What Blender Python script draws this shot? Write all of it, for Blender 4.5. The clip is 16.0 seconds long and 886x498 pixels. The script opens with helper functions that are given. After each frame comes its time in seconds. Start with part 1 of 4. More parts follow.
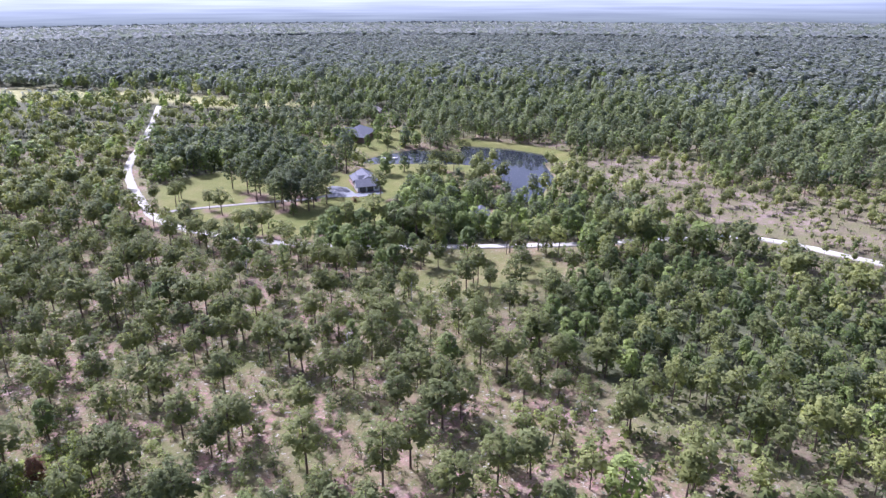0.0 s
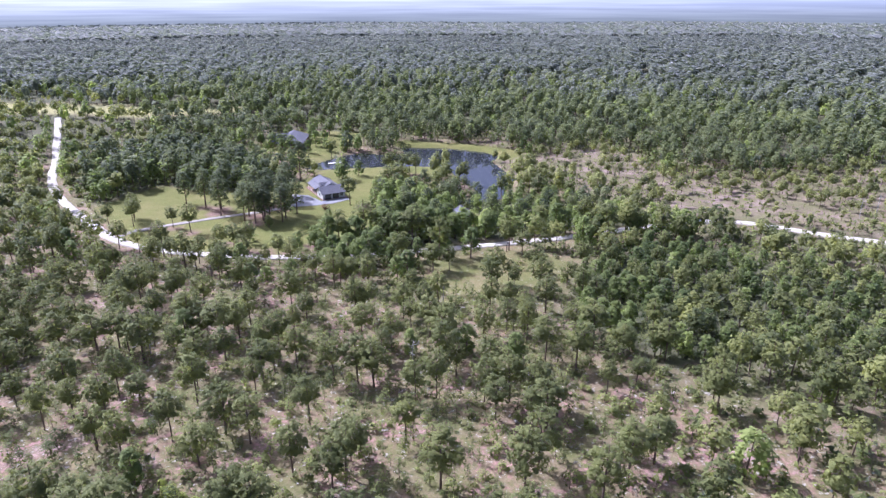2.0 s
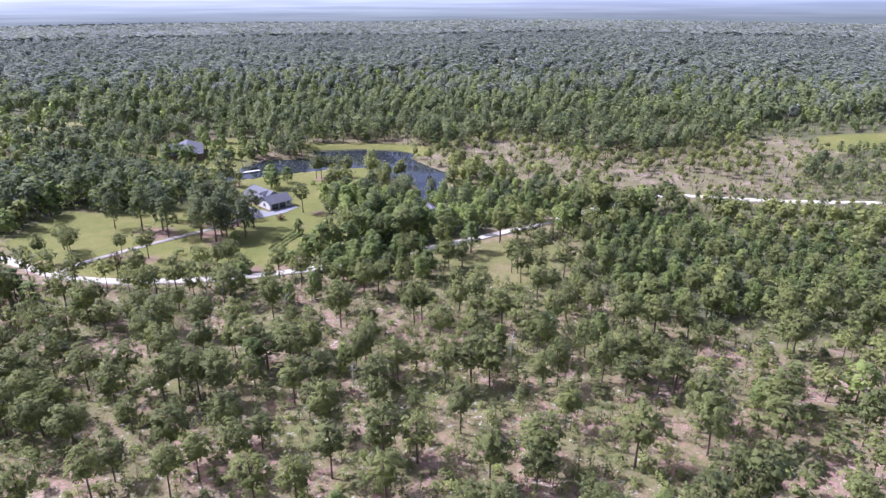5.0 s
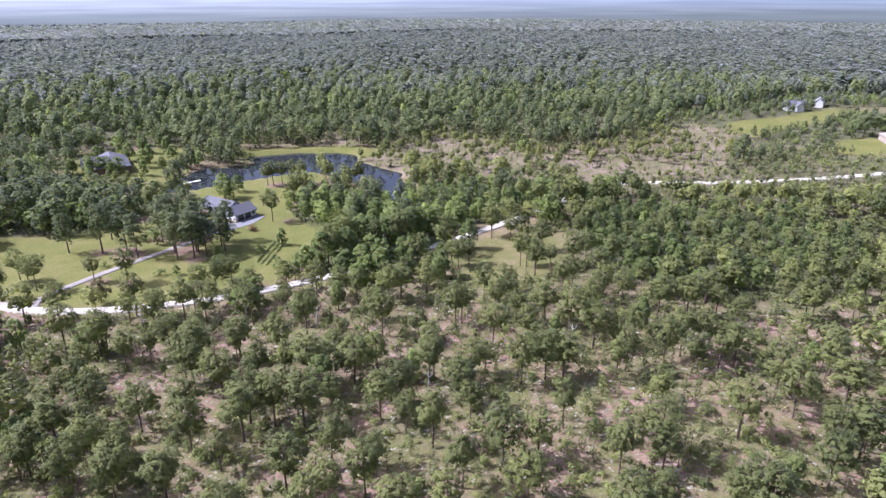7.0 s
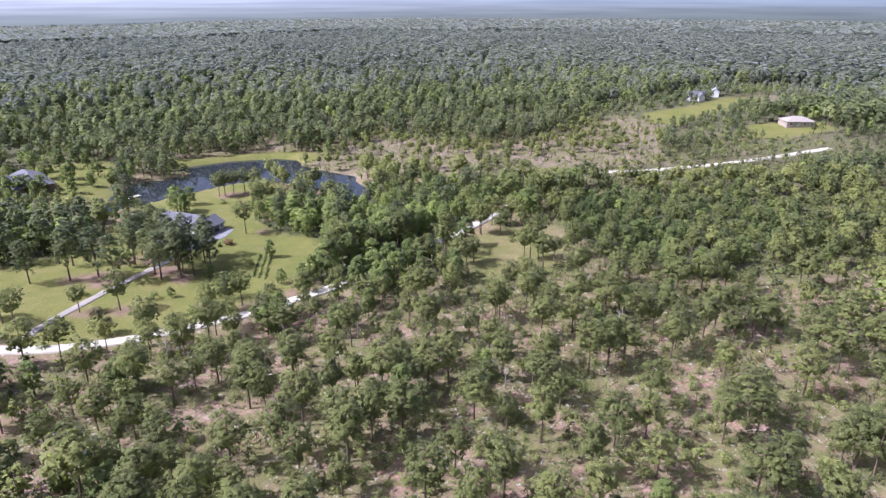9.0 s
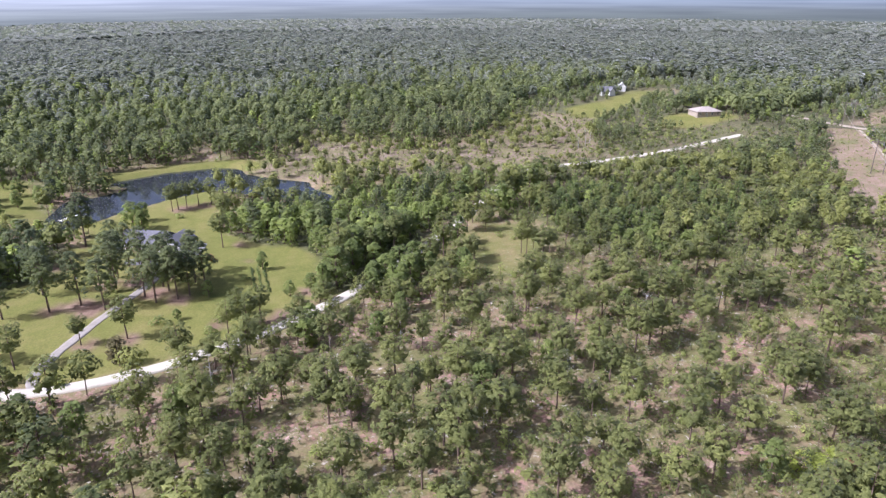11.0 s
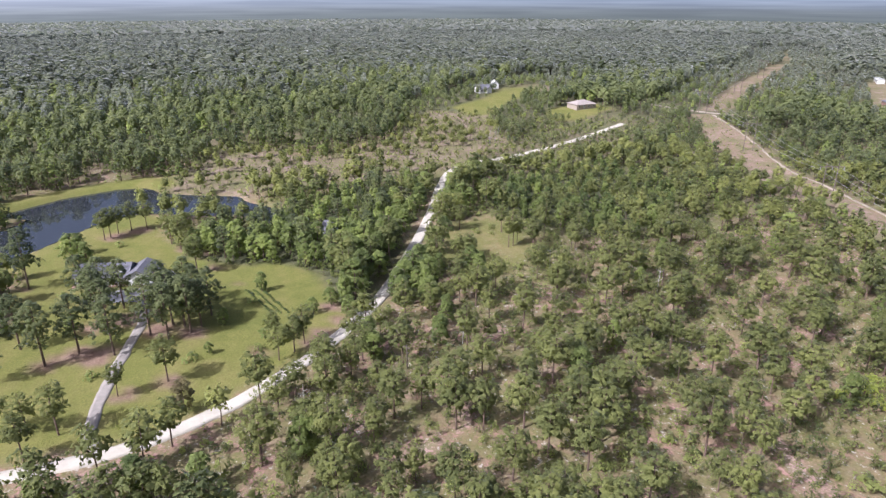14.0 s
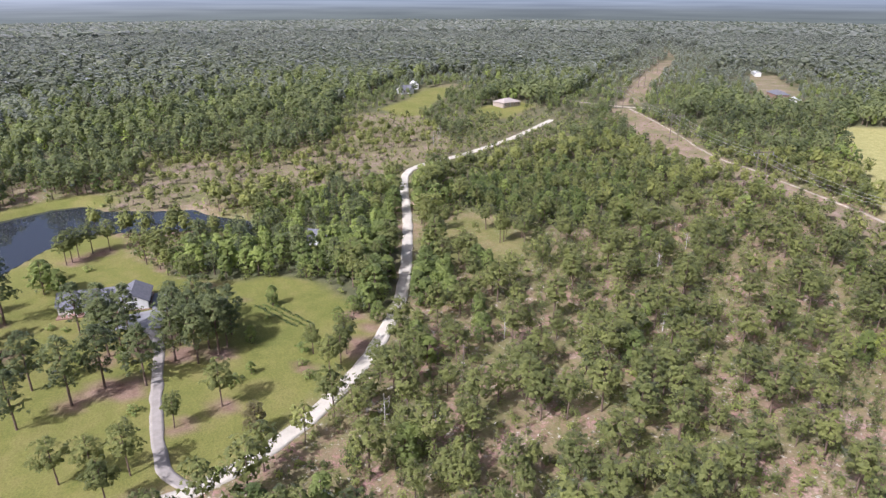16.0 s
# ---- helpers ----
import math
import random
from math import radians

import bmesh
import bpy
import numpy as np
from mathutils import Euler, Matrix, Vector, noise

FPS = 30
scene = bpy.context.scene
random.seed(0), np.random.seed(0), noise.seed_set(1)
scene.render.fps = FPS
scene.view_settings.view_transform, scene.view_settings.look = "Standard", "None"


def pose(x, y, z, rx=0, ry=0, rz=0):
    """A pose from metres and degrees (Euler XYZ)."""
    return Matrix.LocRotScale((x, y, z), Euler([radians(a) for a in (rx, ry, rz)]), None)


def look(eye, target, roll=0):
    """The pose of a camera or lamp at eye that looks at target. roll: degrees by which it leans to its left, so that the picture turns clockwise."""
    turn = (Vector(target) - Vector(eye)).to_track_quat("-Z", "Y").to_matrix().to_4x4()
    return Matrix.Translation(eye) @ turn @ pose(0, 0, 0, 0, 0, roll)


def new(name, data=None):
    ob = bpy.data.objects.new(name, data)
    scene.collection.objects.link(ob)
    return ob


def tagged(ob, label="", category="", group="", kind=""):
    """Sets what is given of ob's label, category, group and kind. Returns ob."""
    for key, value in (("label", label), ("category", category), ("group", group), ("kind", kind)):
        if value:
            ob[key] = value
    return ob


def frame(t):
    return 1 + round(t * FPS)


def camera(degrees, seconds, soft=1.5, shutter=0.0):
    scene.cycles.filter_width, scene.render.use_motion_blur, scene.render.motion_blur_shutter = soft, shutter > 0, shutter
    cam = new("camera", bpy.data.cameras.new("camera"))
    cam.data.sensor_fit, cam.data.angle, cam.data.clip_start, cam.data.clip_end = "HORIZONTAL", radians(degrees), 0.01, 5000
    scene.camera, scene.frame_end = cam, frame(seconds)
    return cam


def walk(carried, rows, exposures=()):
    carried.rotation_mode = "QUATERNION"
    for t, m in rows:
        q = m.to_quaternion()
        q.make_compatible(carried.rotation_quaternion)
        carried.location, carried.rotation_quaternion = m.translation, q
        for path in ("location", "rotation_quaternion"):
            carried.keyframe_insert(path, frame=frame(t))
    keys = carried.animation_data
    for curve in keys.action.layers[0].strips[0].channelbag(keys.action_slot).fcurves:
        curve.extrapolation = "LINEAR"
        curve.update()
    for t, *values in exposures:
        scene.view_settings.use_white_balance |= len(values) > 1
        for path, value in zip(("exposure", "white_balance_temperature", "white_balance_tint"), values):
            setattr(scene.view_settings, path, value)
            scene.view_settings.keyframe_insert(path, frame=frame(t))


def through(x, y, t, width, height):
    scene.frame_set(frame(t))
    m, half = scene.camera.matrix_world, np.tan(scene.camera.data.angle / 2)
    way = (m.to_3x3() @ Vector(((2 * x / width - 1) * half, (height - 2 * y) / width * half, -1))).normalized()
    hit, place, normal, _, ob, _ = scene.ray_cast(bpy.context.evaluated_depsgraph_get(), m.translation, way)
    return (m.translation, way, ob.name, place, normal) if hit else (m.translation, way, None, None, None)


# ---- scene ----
cam = camera(69.0, 16.0, soft=1.4)
# seconds, eye x, y, z, yaw, pitch, roll
PATH = [
    (0.0, 1.35, -3.30, 72.48, -25.52, -21.34, 0.08),
    (1.0, -15.17, 6.47, 72.96, -31.16, -21.33, 0.07),
    (2.0, -31.43, 17.55, 72.91, -36.94, -21.33, 0.03),
    (3.0, -46.34, 30.06, 72.53, -42.71, -21.32, -0.02),
    (4.0, -59.44, 44.00, 72.00, -48.45, -21.32, -0.05),
    (5.0, -70.63, 59.23, 71.42, -54.17, -21.32, -0.06),
    (6.0, -80.03, 75.49, 70.91, -59.89, -21.32, -0.04),
    (7.0, -87.82, 92.47, 70.52, -65.61, -21.32, -0.01),
    (8.0, -94.16, 109.83, 70.30, -71.32, -21.32, 0.04),
    (9.0, -99.14, 127.30, 70.26, -76.98, -21.33, 0.07),
    (10.0, -102.77, 144.67, 70.40, -82.57, -21.33, 0.09),
    (11.0, -105.00, 161.89, 70.70, -88.07, -21.34, 0.09),
    (12.0, -105.74, 178.99, 71.12, -93.53, -21.34, 0.06),
    (13.0, -104.86, 196.07, 71.61, -98.96, -21.35, 0.01),
    (14.0, -102.30, 213.25, 72.12, -104.42, -21.35, -0.04),
    (15.0, -98.05, 230.43, 72.58, -109.91, -21.35, -0.08),
    (16.0, -92.16, 247.15, 72.94, -115.31, -21.33, -0.07),
]
walk(cam, [(t, pose(x, y, z, 90 + pitch, roll, yaw)) for t, x, y, z, yaw, pitch, roll in PATH],
     [(0.0, 0.6, 5020, 31), (4.0, 0.58, 5100, 30), (9.0, 0.52, 5300, 26), (12.5, 0.41, 5480, 22), (16.0, 0.28, 5620, 20)])

# ---------------------------------------------------------------- light
SUN_TO = Vector((-0.35, 0.94, 1.0)).normalized()
world = bpy.data.worlds.new("sky")
scene.world = world
world.use_nodes = True
wn = world.node_tree.nodes
sky = wn.new("ShaderNodeTexSky")
sky.sky_type = "NISHITA"
sky.sun_disc = False
sky.sun_elevation = math.asin(SUN_TO.z)
sky.sun_rotation = math.atan2(SUN_TO.x, SUN_TO.y)
sky.dust_density = 8.0
wn["Background"].inputs["Strength"].default_value = 0.108
world.node_tree.links.new(sky.outputs["Color"], wn["Background"].inputs["Color"])
sun_data = bpy.data.lights.new("sun", "SUN")
sun_data.energy, sun_data.angle, sun_data.color = 5.0, radians(0.6), (1.0, 0.95, 0.87)
sun = new("sun", sun_data)
sun.matrix_world = look((0, 0, 300), Vector((0, 0, 300)) - SUN_TO)

# ---------------------------------------------------------------- plan
WATER_Z = -6.6
HAZE_AT = 1400.0


def smooth(a, b, x):
    u = np.clip((x - a) / (b - a), 0, 1)
    return u * u * (3 - 2 * u)


def inside(poly, x, y):
    """Signed distance to a closed outline, positive within it."""
    x, y = np.asarray(x, float), np.asarray(y, float)
    best, odd = np.full(x.shape, 1e9), np.zeros(x.shape, bool)
    for (x0, y0), (x1, y1) in zip(poly, poly[1:] + poly[:1]):
        dx, dy = x1 - x0, y1 - y0
        u = np.clip(((x - x0) * dx + (y - y0) * dy) / (dx * dx + dy * dy), 0, 1)
        best = np.minimum(best, np.hypot(x - x0 - u * dx, y - y0 - u * dy))
        if dy:
            odd ^= ((y0 > y) != (y1 > y)) & (x < x0 + (y - y0) / dy * dx)
    return np.where(odd, best, -best)


def near_line(line, x, y):
    """Distance to an open line."""
    x, y = np.asarray(x, float), np.asarray(y, float)
    best = np.full(x.shape, 1e9)
    for (x0, y0), (x1, y1) in zip(line, line[1:]):
        dx, dy = x1 - x0, y1 - y0
        u = np.clip(((x - x0) * dx + (y - y0) * dy) / (dx * dx + dy * dy), 0, 1)
        best = np.minimum(best, np.hypot(x - x0 - u * dx, y - y0 - u * dy))
    return best


def waves(x, y, size, seed=0.0):
    """Cheap smooth noise, about -1 to 1."""
    s, a = 0, 1.0
    x, y = np.asarray(x, float) / size, np.asarray(y, float) / size
    for k in range(4):
        s = s + a * np.sin(x * (1.3 + k) + 1.7 * np.sin(y * (0.9 + 0.6 * k) + seed + k) + 2.1 * k + seed)
        s = s + a * np.sin(y * (1.5 + k) + 1.9 * np.sin(x * (0.8 + 0.7 * k) - seed + 2 * k) + 1.3 * k - seed)
        a *= 0.62
    return s / 4.3


POND = [(101, 309), (107, 303), (114, 299), (124, 295), (138, 287), (147, 282), (158, 272), (157, 262), (150, 246), (146, 230), (134, 218),
        (131, 224), (126, 219), (134, 214), (148, 212), (160, 224), (166, 229), (173, 231), (178, 246), (186, 264), (197, 271), (197, 284),
        (188, 303), (175, 315), (167, 320), (160, 307), (149, 312), (141, 324), (128, 321), (117, 318)]
DAM = [(172, 324), (178, 317), (191, 304), (199, 287), (203, 273), (198, 266)]
LAWN = [(3, 290), (20, 303), (36, 309), (44, 295), (64, 281), (80, 290), (97, 288), (106, 303), (123, 296), (146, 283), (160, 272),
        (150, 258), (135, 257), (112, 249), (103, 244), (92, 231), (90, 215), (78, 206), (55, 201), (46, 199), (31, 210), (16, 226),
        (7, 238), (4, 252), (4, 270)]
LAWN_FAR = [(86, 349), (99, 345), (108, 340), (110, 312), (131, 328), (160, 350), (165, 362), (132, 393), (114, 379)]
LAWN_SHED = [(101, 190), (108, 186), (119, 190), (122, 199), (116, 207), (106, 203)]
FIELD_NORTH = [(-160, 600), (-80, 530), (-9, 506), (58, 455), (117, 444), (126, 455), (70, 484), (9, 540), (-85, 605), (-160, 650)]
CLEARING = [(186, 265), (237, 249), (252, 247), (241, 221), (226, 190), (237, 165), (317, 113), (297, 80), (285, 86), (214, 97),
            (190, 130), (180, 145), (170, 155), (173, 182), (176, 215), (178, 241)]
LAWN_EAST = [(296, 95), (323, 97), (345, 68), (375, 43), (383, 10), (359, 22), (322, 58), (292, 79)]
LAWN_BEIGE = [(262, 52), (258, 36), (282, 0), (303, 4), (296, 34), (286, 46)]
YARD_EAST = [(350, 40), (376, 46), (396, 8), (372, 4), (355, 22)]
CUT = [(252, -30), (206, -11), (162, 6), (131, 15), (65, 25), (-20, 52), (-20, 32), (42, 12), (81, 2), (108, -4), (135, -9), (193, -32), (243, -48)]
CUT_FAR = [(258, -50), (340, -134), (452, -276), (540, -345), (560, -375), (410, -247), (300, -117), (246, -58)]
FIELD_EAST = [(146, -113), (92, -53), (46, 2), (33, 18), (28, 5), (70, -62), (122, -140)]
YARD_SOUTH = [(316, -232), (270, -190), (222, -143), (196, -146), (232, -196), (300, -252)]
YELLOW = [(77, 172), (112, 161), (115, 134), (79, 132), (63, 150)]
GLADE = [(-27, 91), (-18, 90), (-14, 99), (-18, 111), (-26, 104)]
THICKET = [(150, 135), (166, 70), (128, 50), (82, 85), (81, 116), (115, 137)]
BELT = [(114, 247), (131, 226), (146, 206), (168, 182), (166, 150), (122, 167), (75, 184), (52, 196), (55, 203), (79, 208), (92, 231), (103, 244)]
STAND = [(5, 294), (20, 304), (36, 310), (43, 295), (64, 280), (80, 290), (88, 291), (90, 306), (88, 326), (80, 346), (70, 362), (58, 374), (46, 378), (20, 365), (7, 332)]
ROAD = [(18, 470), (12, 433), (7, 405), (3, 378), (-2, 352), (-5, 325), (-4, 297), (-1, 270), (2, 248), (7, 236), (14, 225), (21, 217.5),
        (31, 207.5), (39, 201.5), (51, 193), (67, 184.3), (92, 173), (125, 159.5), (155, 148.5), (177, 138.5), (187, 128), (195, 104),
        (201, 88), (213, 62), (224, 43), (241, 15)]
DRIVE = [(1.5, 246.5), (5, 250), (10, 252.2), (19.5, 252.8), (32, 252.5), (46, 251.6), (57, 250.8), (66, 251.5), (73, 254), (76.5, 256)]
COURT = [(69, 250), (76, 247.5), (84, 245.5), (92.5, 247), (93, 251), (81.5, 251.2), (81, 262), (76, 267), (73, 265), (72, 256)]
CROSSING = [(288, -27), (267, -38), (246, -50), (226, -68)]


def height(x, y):
    """The lie of the land."""
    x, y = np.asarray(x, float), np.asarray(y, float)
    r = np.hypot(x - 40, y - 170)
    h = -6.0 * np.exp(-((x - 135) ** 2 + (y - 260) ** 2) / (2 * 120.0 ** 2))
    h = h + 5.5 * smooth(0, 1, (x - y - 20) / 330) * smooth(120, 320, r)
    h = h + 7 * smooth(280, 620, r) + 6 * smooth(390, 480, y) * (1 - smooth(300, 600, r))
    h = h + 0.25 * waves(x, y, 23.0, 2.0)
    d = inside(POND, x, y)
    bank = smooth(14, 0, -d)
    h = h * (1 - bank) + (WATER_Z + 0.25) * bank
    h = h - 1.6 * smooth(-0.5, 3.0, d)
    dam = near_line(DAM, x, y)
    return h + 1.1 * smooth(6, 1, dam) * (d < -1)


# ---------------------------------------------------------------- materials
def material(name, rough=0.8):
    m = bpy.data.materials.new(name)
    m.use_nodes = True
    b = m.node_tree.nodes["Principled BSDF"]
    b.inputs["Roughness"].default_value = rough
    return m, m.node_tree.nodes, m.node_tree.links, b


def noise_node(m, scale, detail=4.0, rough=0.6):
    n = m.node_tree.nodes.new("ShaderNodeTexNoise")
    n.inputs["Scale"].default_value, n.inputs["Detail"].default_value, n.inputs["Roughness"].default_value = scale, detail, rough
    g = m.node_tree.nodes.get("place") or m.node_tree.nodes.new("ShaderNodeNewGeometry")
    g.name = "place"
    m.node_tree.links.new(g.outputs["Position"], n.inputs["Vector"])
    return n.outputs["Fac"]


def ramp(m, fac, stops):
    n = m.node_tree.nodes.new("ShaderNodeValToRGB")
    e = n.color_ramp.elements
    while len(e) < len(stops):
        e.new(0.5)
    for k, (p, c) in enumerate(stops):
        e[k].position, e[k].color = p, (*c, 1)
    m.node_tree.links.new(fac, n.inputs["Fac"])
    return n.outputs["Color"]


def mix(m, fac, a, b, blend="MIX"):
    n = m.node_tree.nodes.new("ShaderNodeMix")
    n.data_type, n.blend_type = "RGBA", blend
    for socket, v in ((n.inputs["Factor"], fac), (n.inputs["A"], a), (n.inputs["B"], b)):
        if isinstance(v, tuple):
            socket.default_value = (*v, 1)
        elif isinstance(v, (int, float)):
            socket.default_value = v
        else:
            m.node_tree.links.new(v, socket)
    return n.outputs["Result"]


def bump(m, fac, strength, distance):
    n = m.node_tree.nodes.new("ShaderNodeBump")
    n.inputs["Strength"].default_value, n.inputs["Distance"].default_value = strength, distance
    m.node_tree.links.new(fac, n.inputs["Height"])
    m.node_tree.links.new(n.outputs["Normal"], m.node_tree.nodes["Principled BSDF"].inputs["Normal"])


def attribute(m, name):
    n = m.node_tree.nodes.new("ShaderNodeAttribute")
    n.attribute_name = name
    return n


def surface(name, dark, light, scale, rough=0.8, relief=0.3, depth=0.05):
    m, nodes, links, b = material(name, rough)
    f = noise_node(m, scale)
    g = noise_node(m, scale * 9)
    links.new(mix(m, 0.25, ramp(m, f, [(0.3, dark), (0.7, light)]), ramp(m, g, [(0.35, dark), (0.65, light)])), b.inputs["Base Color"])
    bump(m, g, relief, depth)
    return m


def leaf_material(name, dark, light, through, haze_sheen=0.1, haze_tint=(0.7, 0.82, 1.0)):
    m, nodes, links, b = material(name, 0.7)
    b.inputs["Specular IOR Level"].default_value = 0.2
    # Haze is put into this sheen; far woods take more of it.
    b.inputs["Sheen Weight"].default_value = haze_sheen
    b.inputs["Sheen Roughness"].default_value = 0.5
    b.inputs["Sheen Tint"].default_value = (*haze_tint, 1)
    tint = attribute(m, "tint").outputs["Fac"]
    info = nodes.new("ShaderNodeObjectInfo").outputs["Random"]
    add = nodes.new("ShaderNodeMath")
    add.operation = "MULTIPLY_ADD"
    links.new(info, add.inputs[0])
    add.inputs[1].default_value = 0.35
    links.new(tint, add.inputs[2])
    col = ramp(m, add.outputs[0], [(0.1, dark), (0.95, light)])
    links.new(col, b.inputs["Base Color"])
    t = nodes.new("ShaderNodeBsdfTranslucent")
    links.new(mix(m, 1.0, col, through, "MULTIPLY"), t.inputs["Color"])
    s = nodes.new("ShaderNodeMixShader")
    s.inputs["Fac"].default_value = 0.4
    links.new(b.outputs[0], s.inputs[1])
    links.new(t.outputs[0], s.inputs[2])
    links.new(s.outputs[0], nodes["Material Output"].inputs["Surface"])
    return m


NEEDLES = leaf_material("pine_needles", (0.08, 0.1, 0.038), (0.272, 0.288, 0.093), (1.5, 1.5, 1.0))
LEAVES = leaf_material("broad_leaves", (0.09, 0.12, 0.04), (0.29, 0.335, 0.1), (1.45, 1.6, 0.95))
# Tall pines' own dark green, with a little extra haze in the sheen.
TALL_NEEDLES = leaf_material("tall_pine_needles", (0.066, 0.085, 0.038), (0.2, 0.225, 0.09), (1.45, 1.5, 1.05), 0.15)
# Greyer, paler needles for distance: haze painted into base colour and sheen.
HAZED_MID = leaf_material("hazed_mid_needles", (0.1, 0.113, 0.078), (0.2, 0.217, 0.14), (1.4, 1.5, 1.15), 0.65, (0.88, 0.91, 1.0))
HAZED_FAR = leaf_material("hazed_far_needles", (0.118, 0.132, 0.105), (0.205, 0.222, 0.175), (1.45, 1.5, 1.3), 0.4, (0.94, 0.95, 1.0))
BRONZE = leaf_material("bronze_leaves", (0.10, 0.085, 0.04), (0.20, 0.18, 0.085), (1.4, 1.4, 0.9))
RUSSET = leaf_material("russet_leaves", (0.15, 0.08, 0.045), (0.32, 0.18, 0.10), (1.4, 1.2, 0.9))
SCRUB = leaf_material("scrub_leaves", (0.085, 0.105, 0.036), (0.26, 0.285, 0.09), (1.45, 1.55, 0.95))
LIME = leaf_material("lime_leaves", (0.14, 0.17, 0.04), (0.30, 0.34, 0.07), (1.4, 1.5, 0.8))
BARK = surface("pine_bark", (0.09, 0.06, 0.045), (0.2, 0.14, 0.11), 2.5, 0.95, 0.6, 0.05)
SAND_ROAD = surface("pale_sand_road", (0.40, 0.365, 0.30), (0.56, 0.52, 0.44), 0.25, 0.95, 0.3, 0.04)
TRACK_SAND = surface("tan_track_sand", (0.19, 0.155, 0.105), (0.42, 0.365, 0.30), 0.15, 0.95, 0.3, 0.04)
GRAVEL = surface("grey_gravel_drive", (0.23, 0.205, 0.18), (0.34, 0.31, 0.28), 0.5, 0.95, 0.4, 0.03)
CONCRETE = surface("grey_concrete", (0.19, 0.19, 0.2), (0.27, 0.27, 0.28), 0.4, 0.9, 0.1, 0.01)
SHINGLE = surface("grey_shingle", (0.10, 0.10, 0.115), (0.175, 0.175, 0.2), 1.5, 0.9, 0.3, 0.02)
SHINGLE_TAN = surface("tan_shingle", (0.27, 0.23, 0.2), (0.4, 0.35, 0.32), 1.2, 0.9, 0.3, 0.02)
METAL_ROOF = surface("pale_metal_roof", (0.5, 0.5, 0.5), (0.68, 0.68, 0.67), 0.4, 0.45, 0.1, 0.01)
SIDING = surface("white_siding", (0.55, 0.55, 0.54), (0.68, 0.68, 0.66), 0.8, 0.6, 0.1, 0.01)
BRICK = surface("brown_brick", (0.22, 0.13, 0.1), (0.34, 0.22, 0.17), 3.0, 0.9, 0.2, 0.01)
TAN_WALL = surface("tan_wall", (0.28, 0.23, 0.19), (0.38, 0.33, 0.28), 1.5, 0.8, 0.1, 0.01)
DARK_GLASS = surface("dark_window_glass", (0.02, 0.022, 0.026), (0.05, 0.055, 0.06), 1.0, 0.08, 0.0, 0.01)
DOOR_PAINT = surface("grey_door_paint", (0.28, 0.29, 0.3), (0.36, 0.37, 0.38), 1.0, 0.5, 0.1, 0.01)
WOOD = surface("weathered_wood", (0.11, 0.085, 0.07), (0.21, 0.175, 0.15), 4.0, 0.9, 0.4, 0.02)
DOCK_WOOD = surface("pale_dock_boards", (0.5, 0.48, 0.45), (0.68, 0.66, 0.62), 2.0, 0.8, 0.3, 0.02)
SNAG = surface("grey_deadwood", (0.3, 0.28, 0.26), (0.45, 0.43, 0.4), 3.0, 0.9, 0.3, 0.02)
WIRE = surface("dull_wire", (0.3, 0.3, 0.3), (0.42, 0.42, 0.42), 1.0, 0.6, 0.0, 0.01)


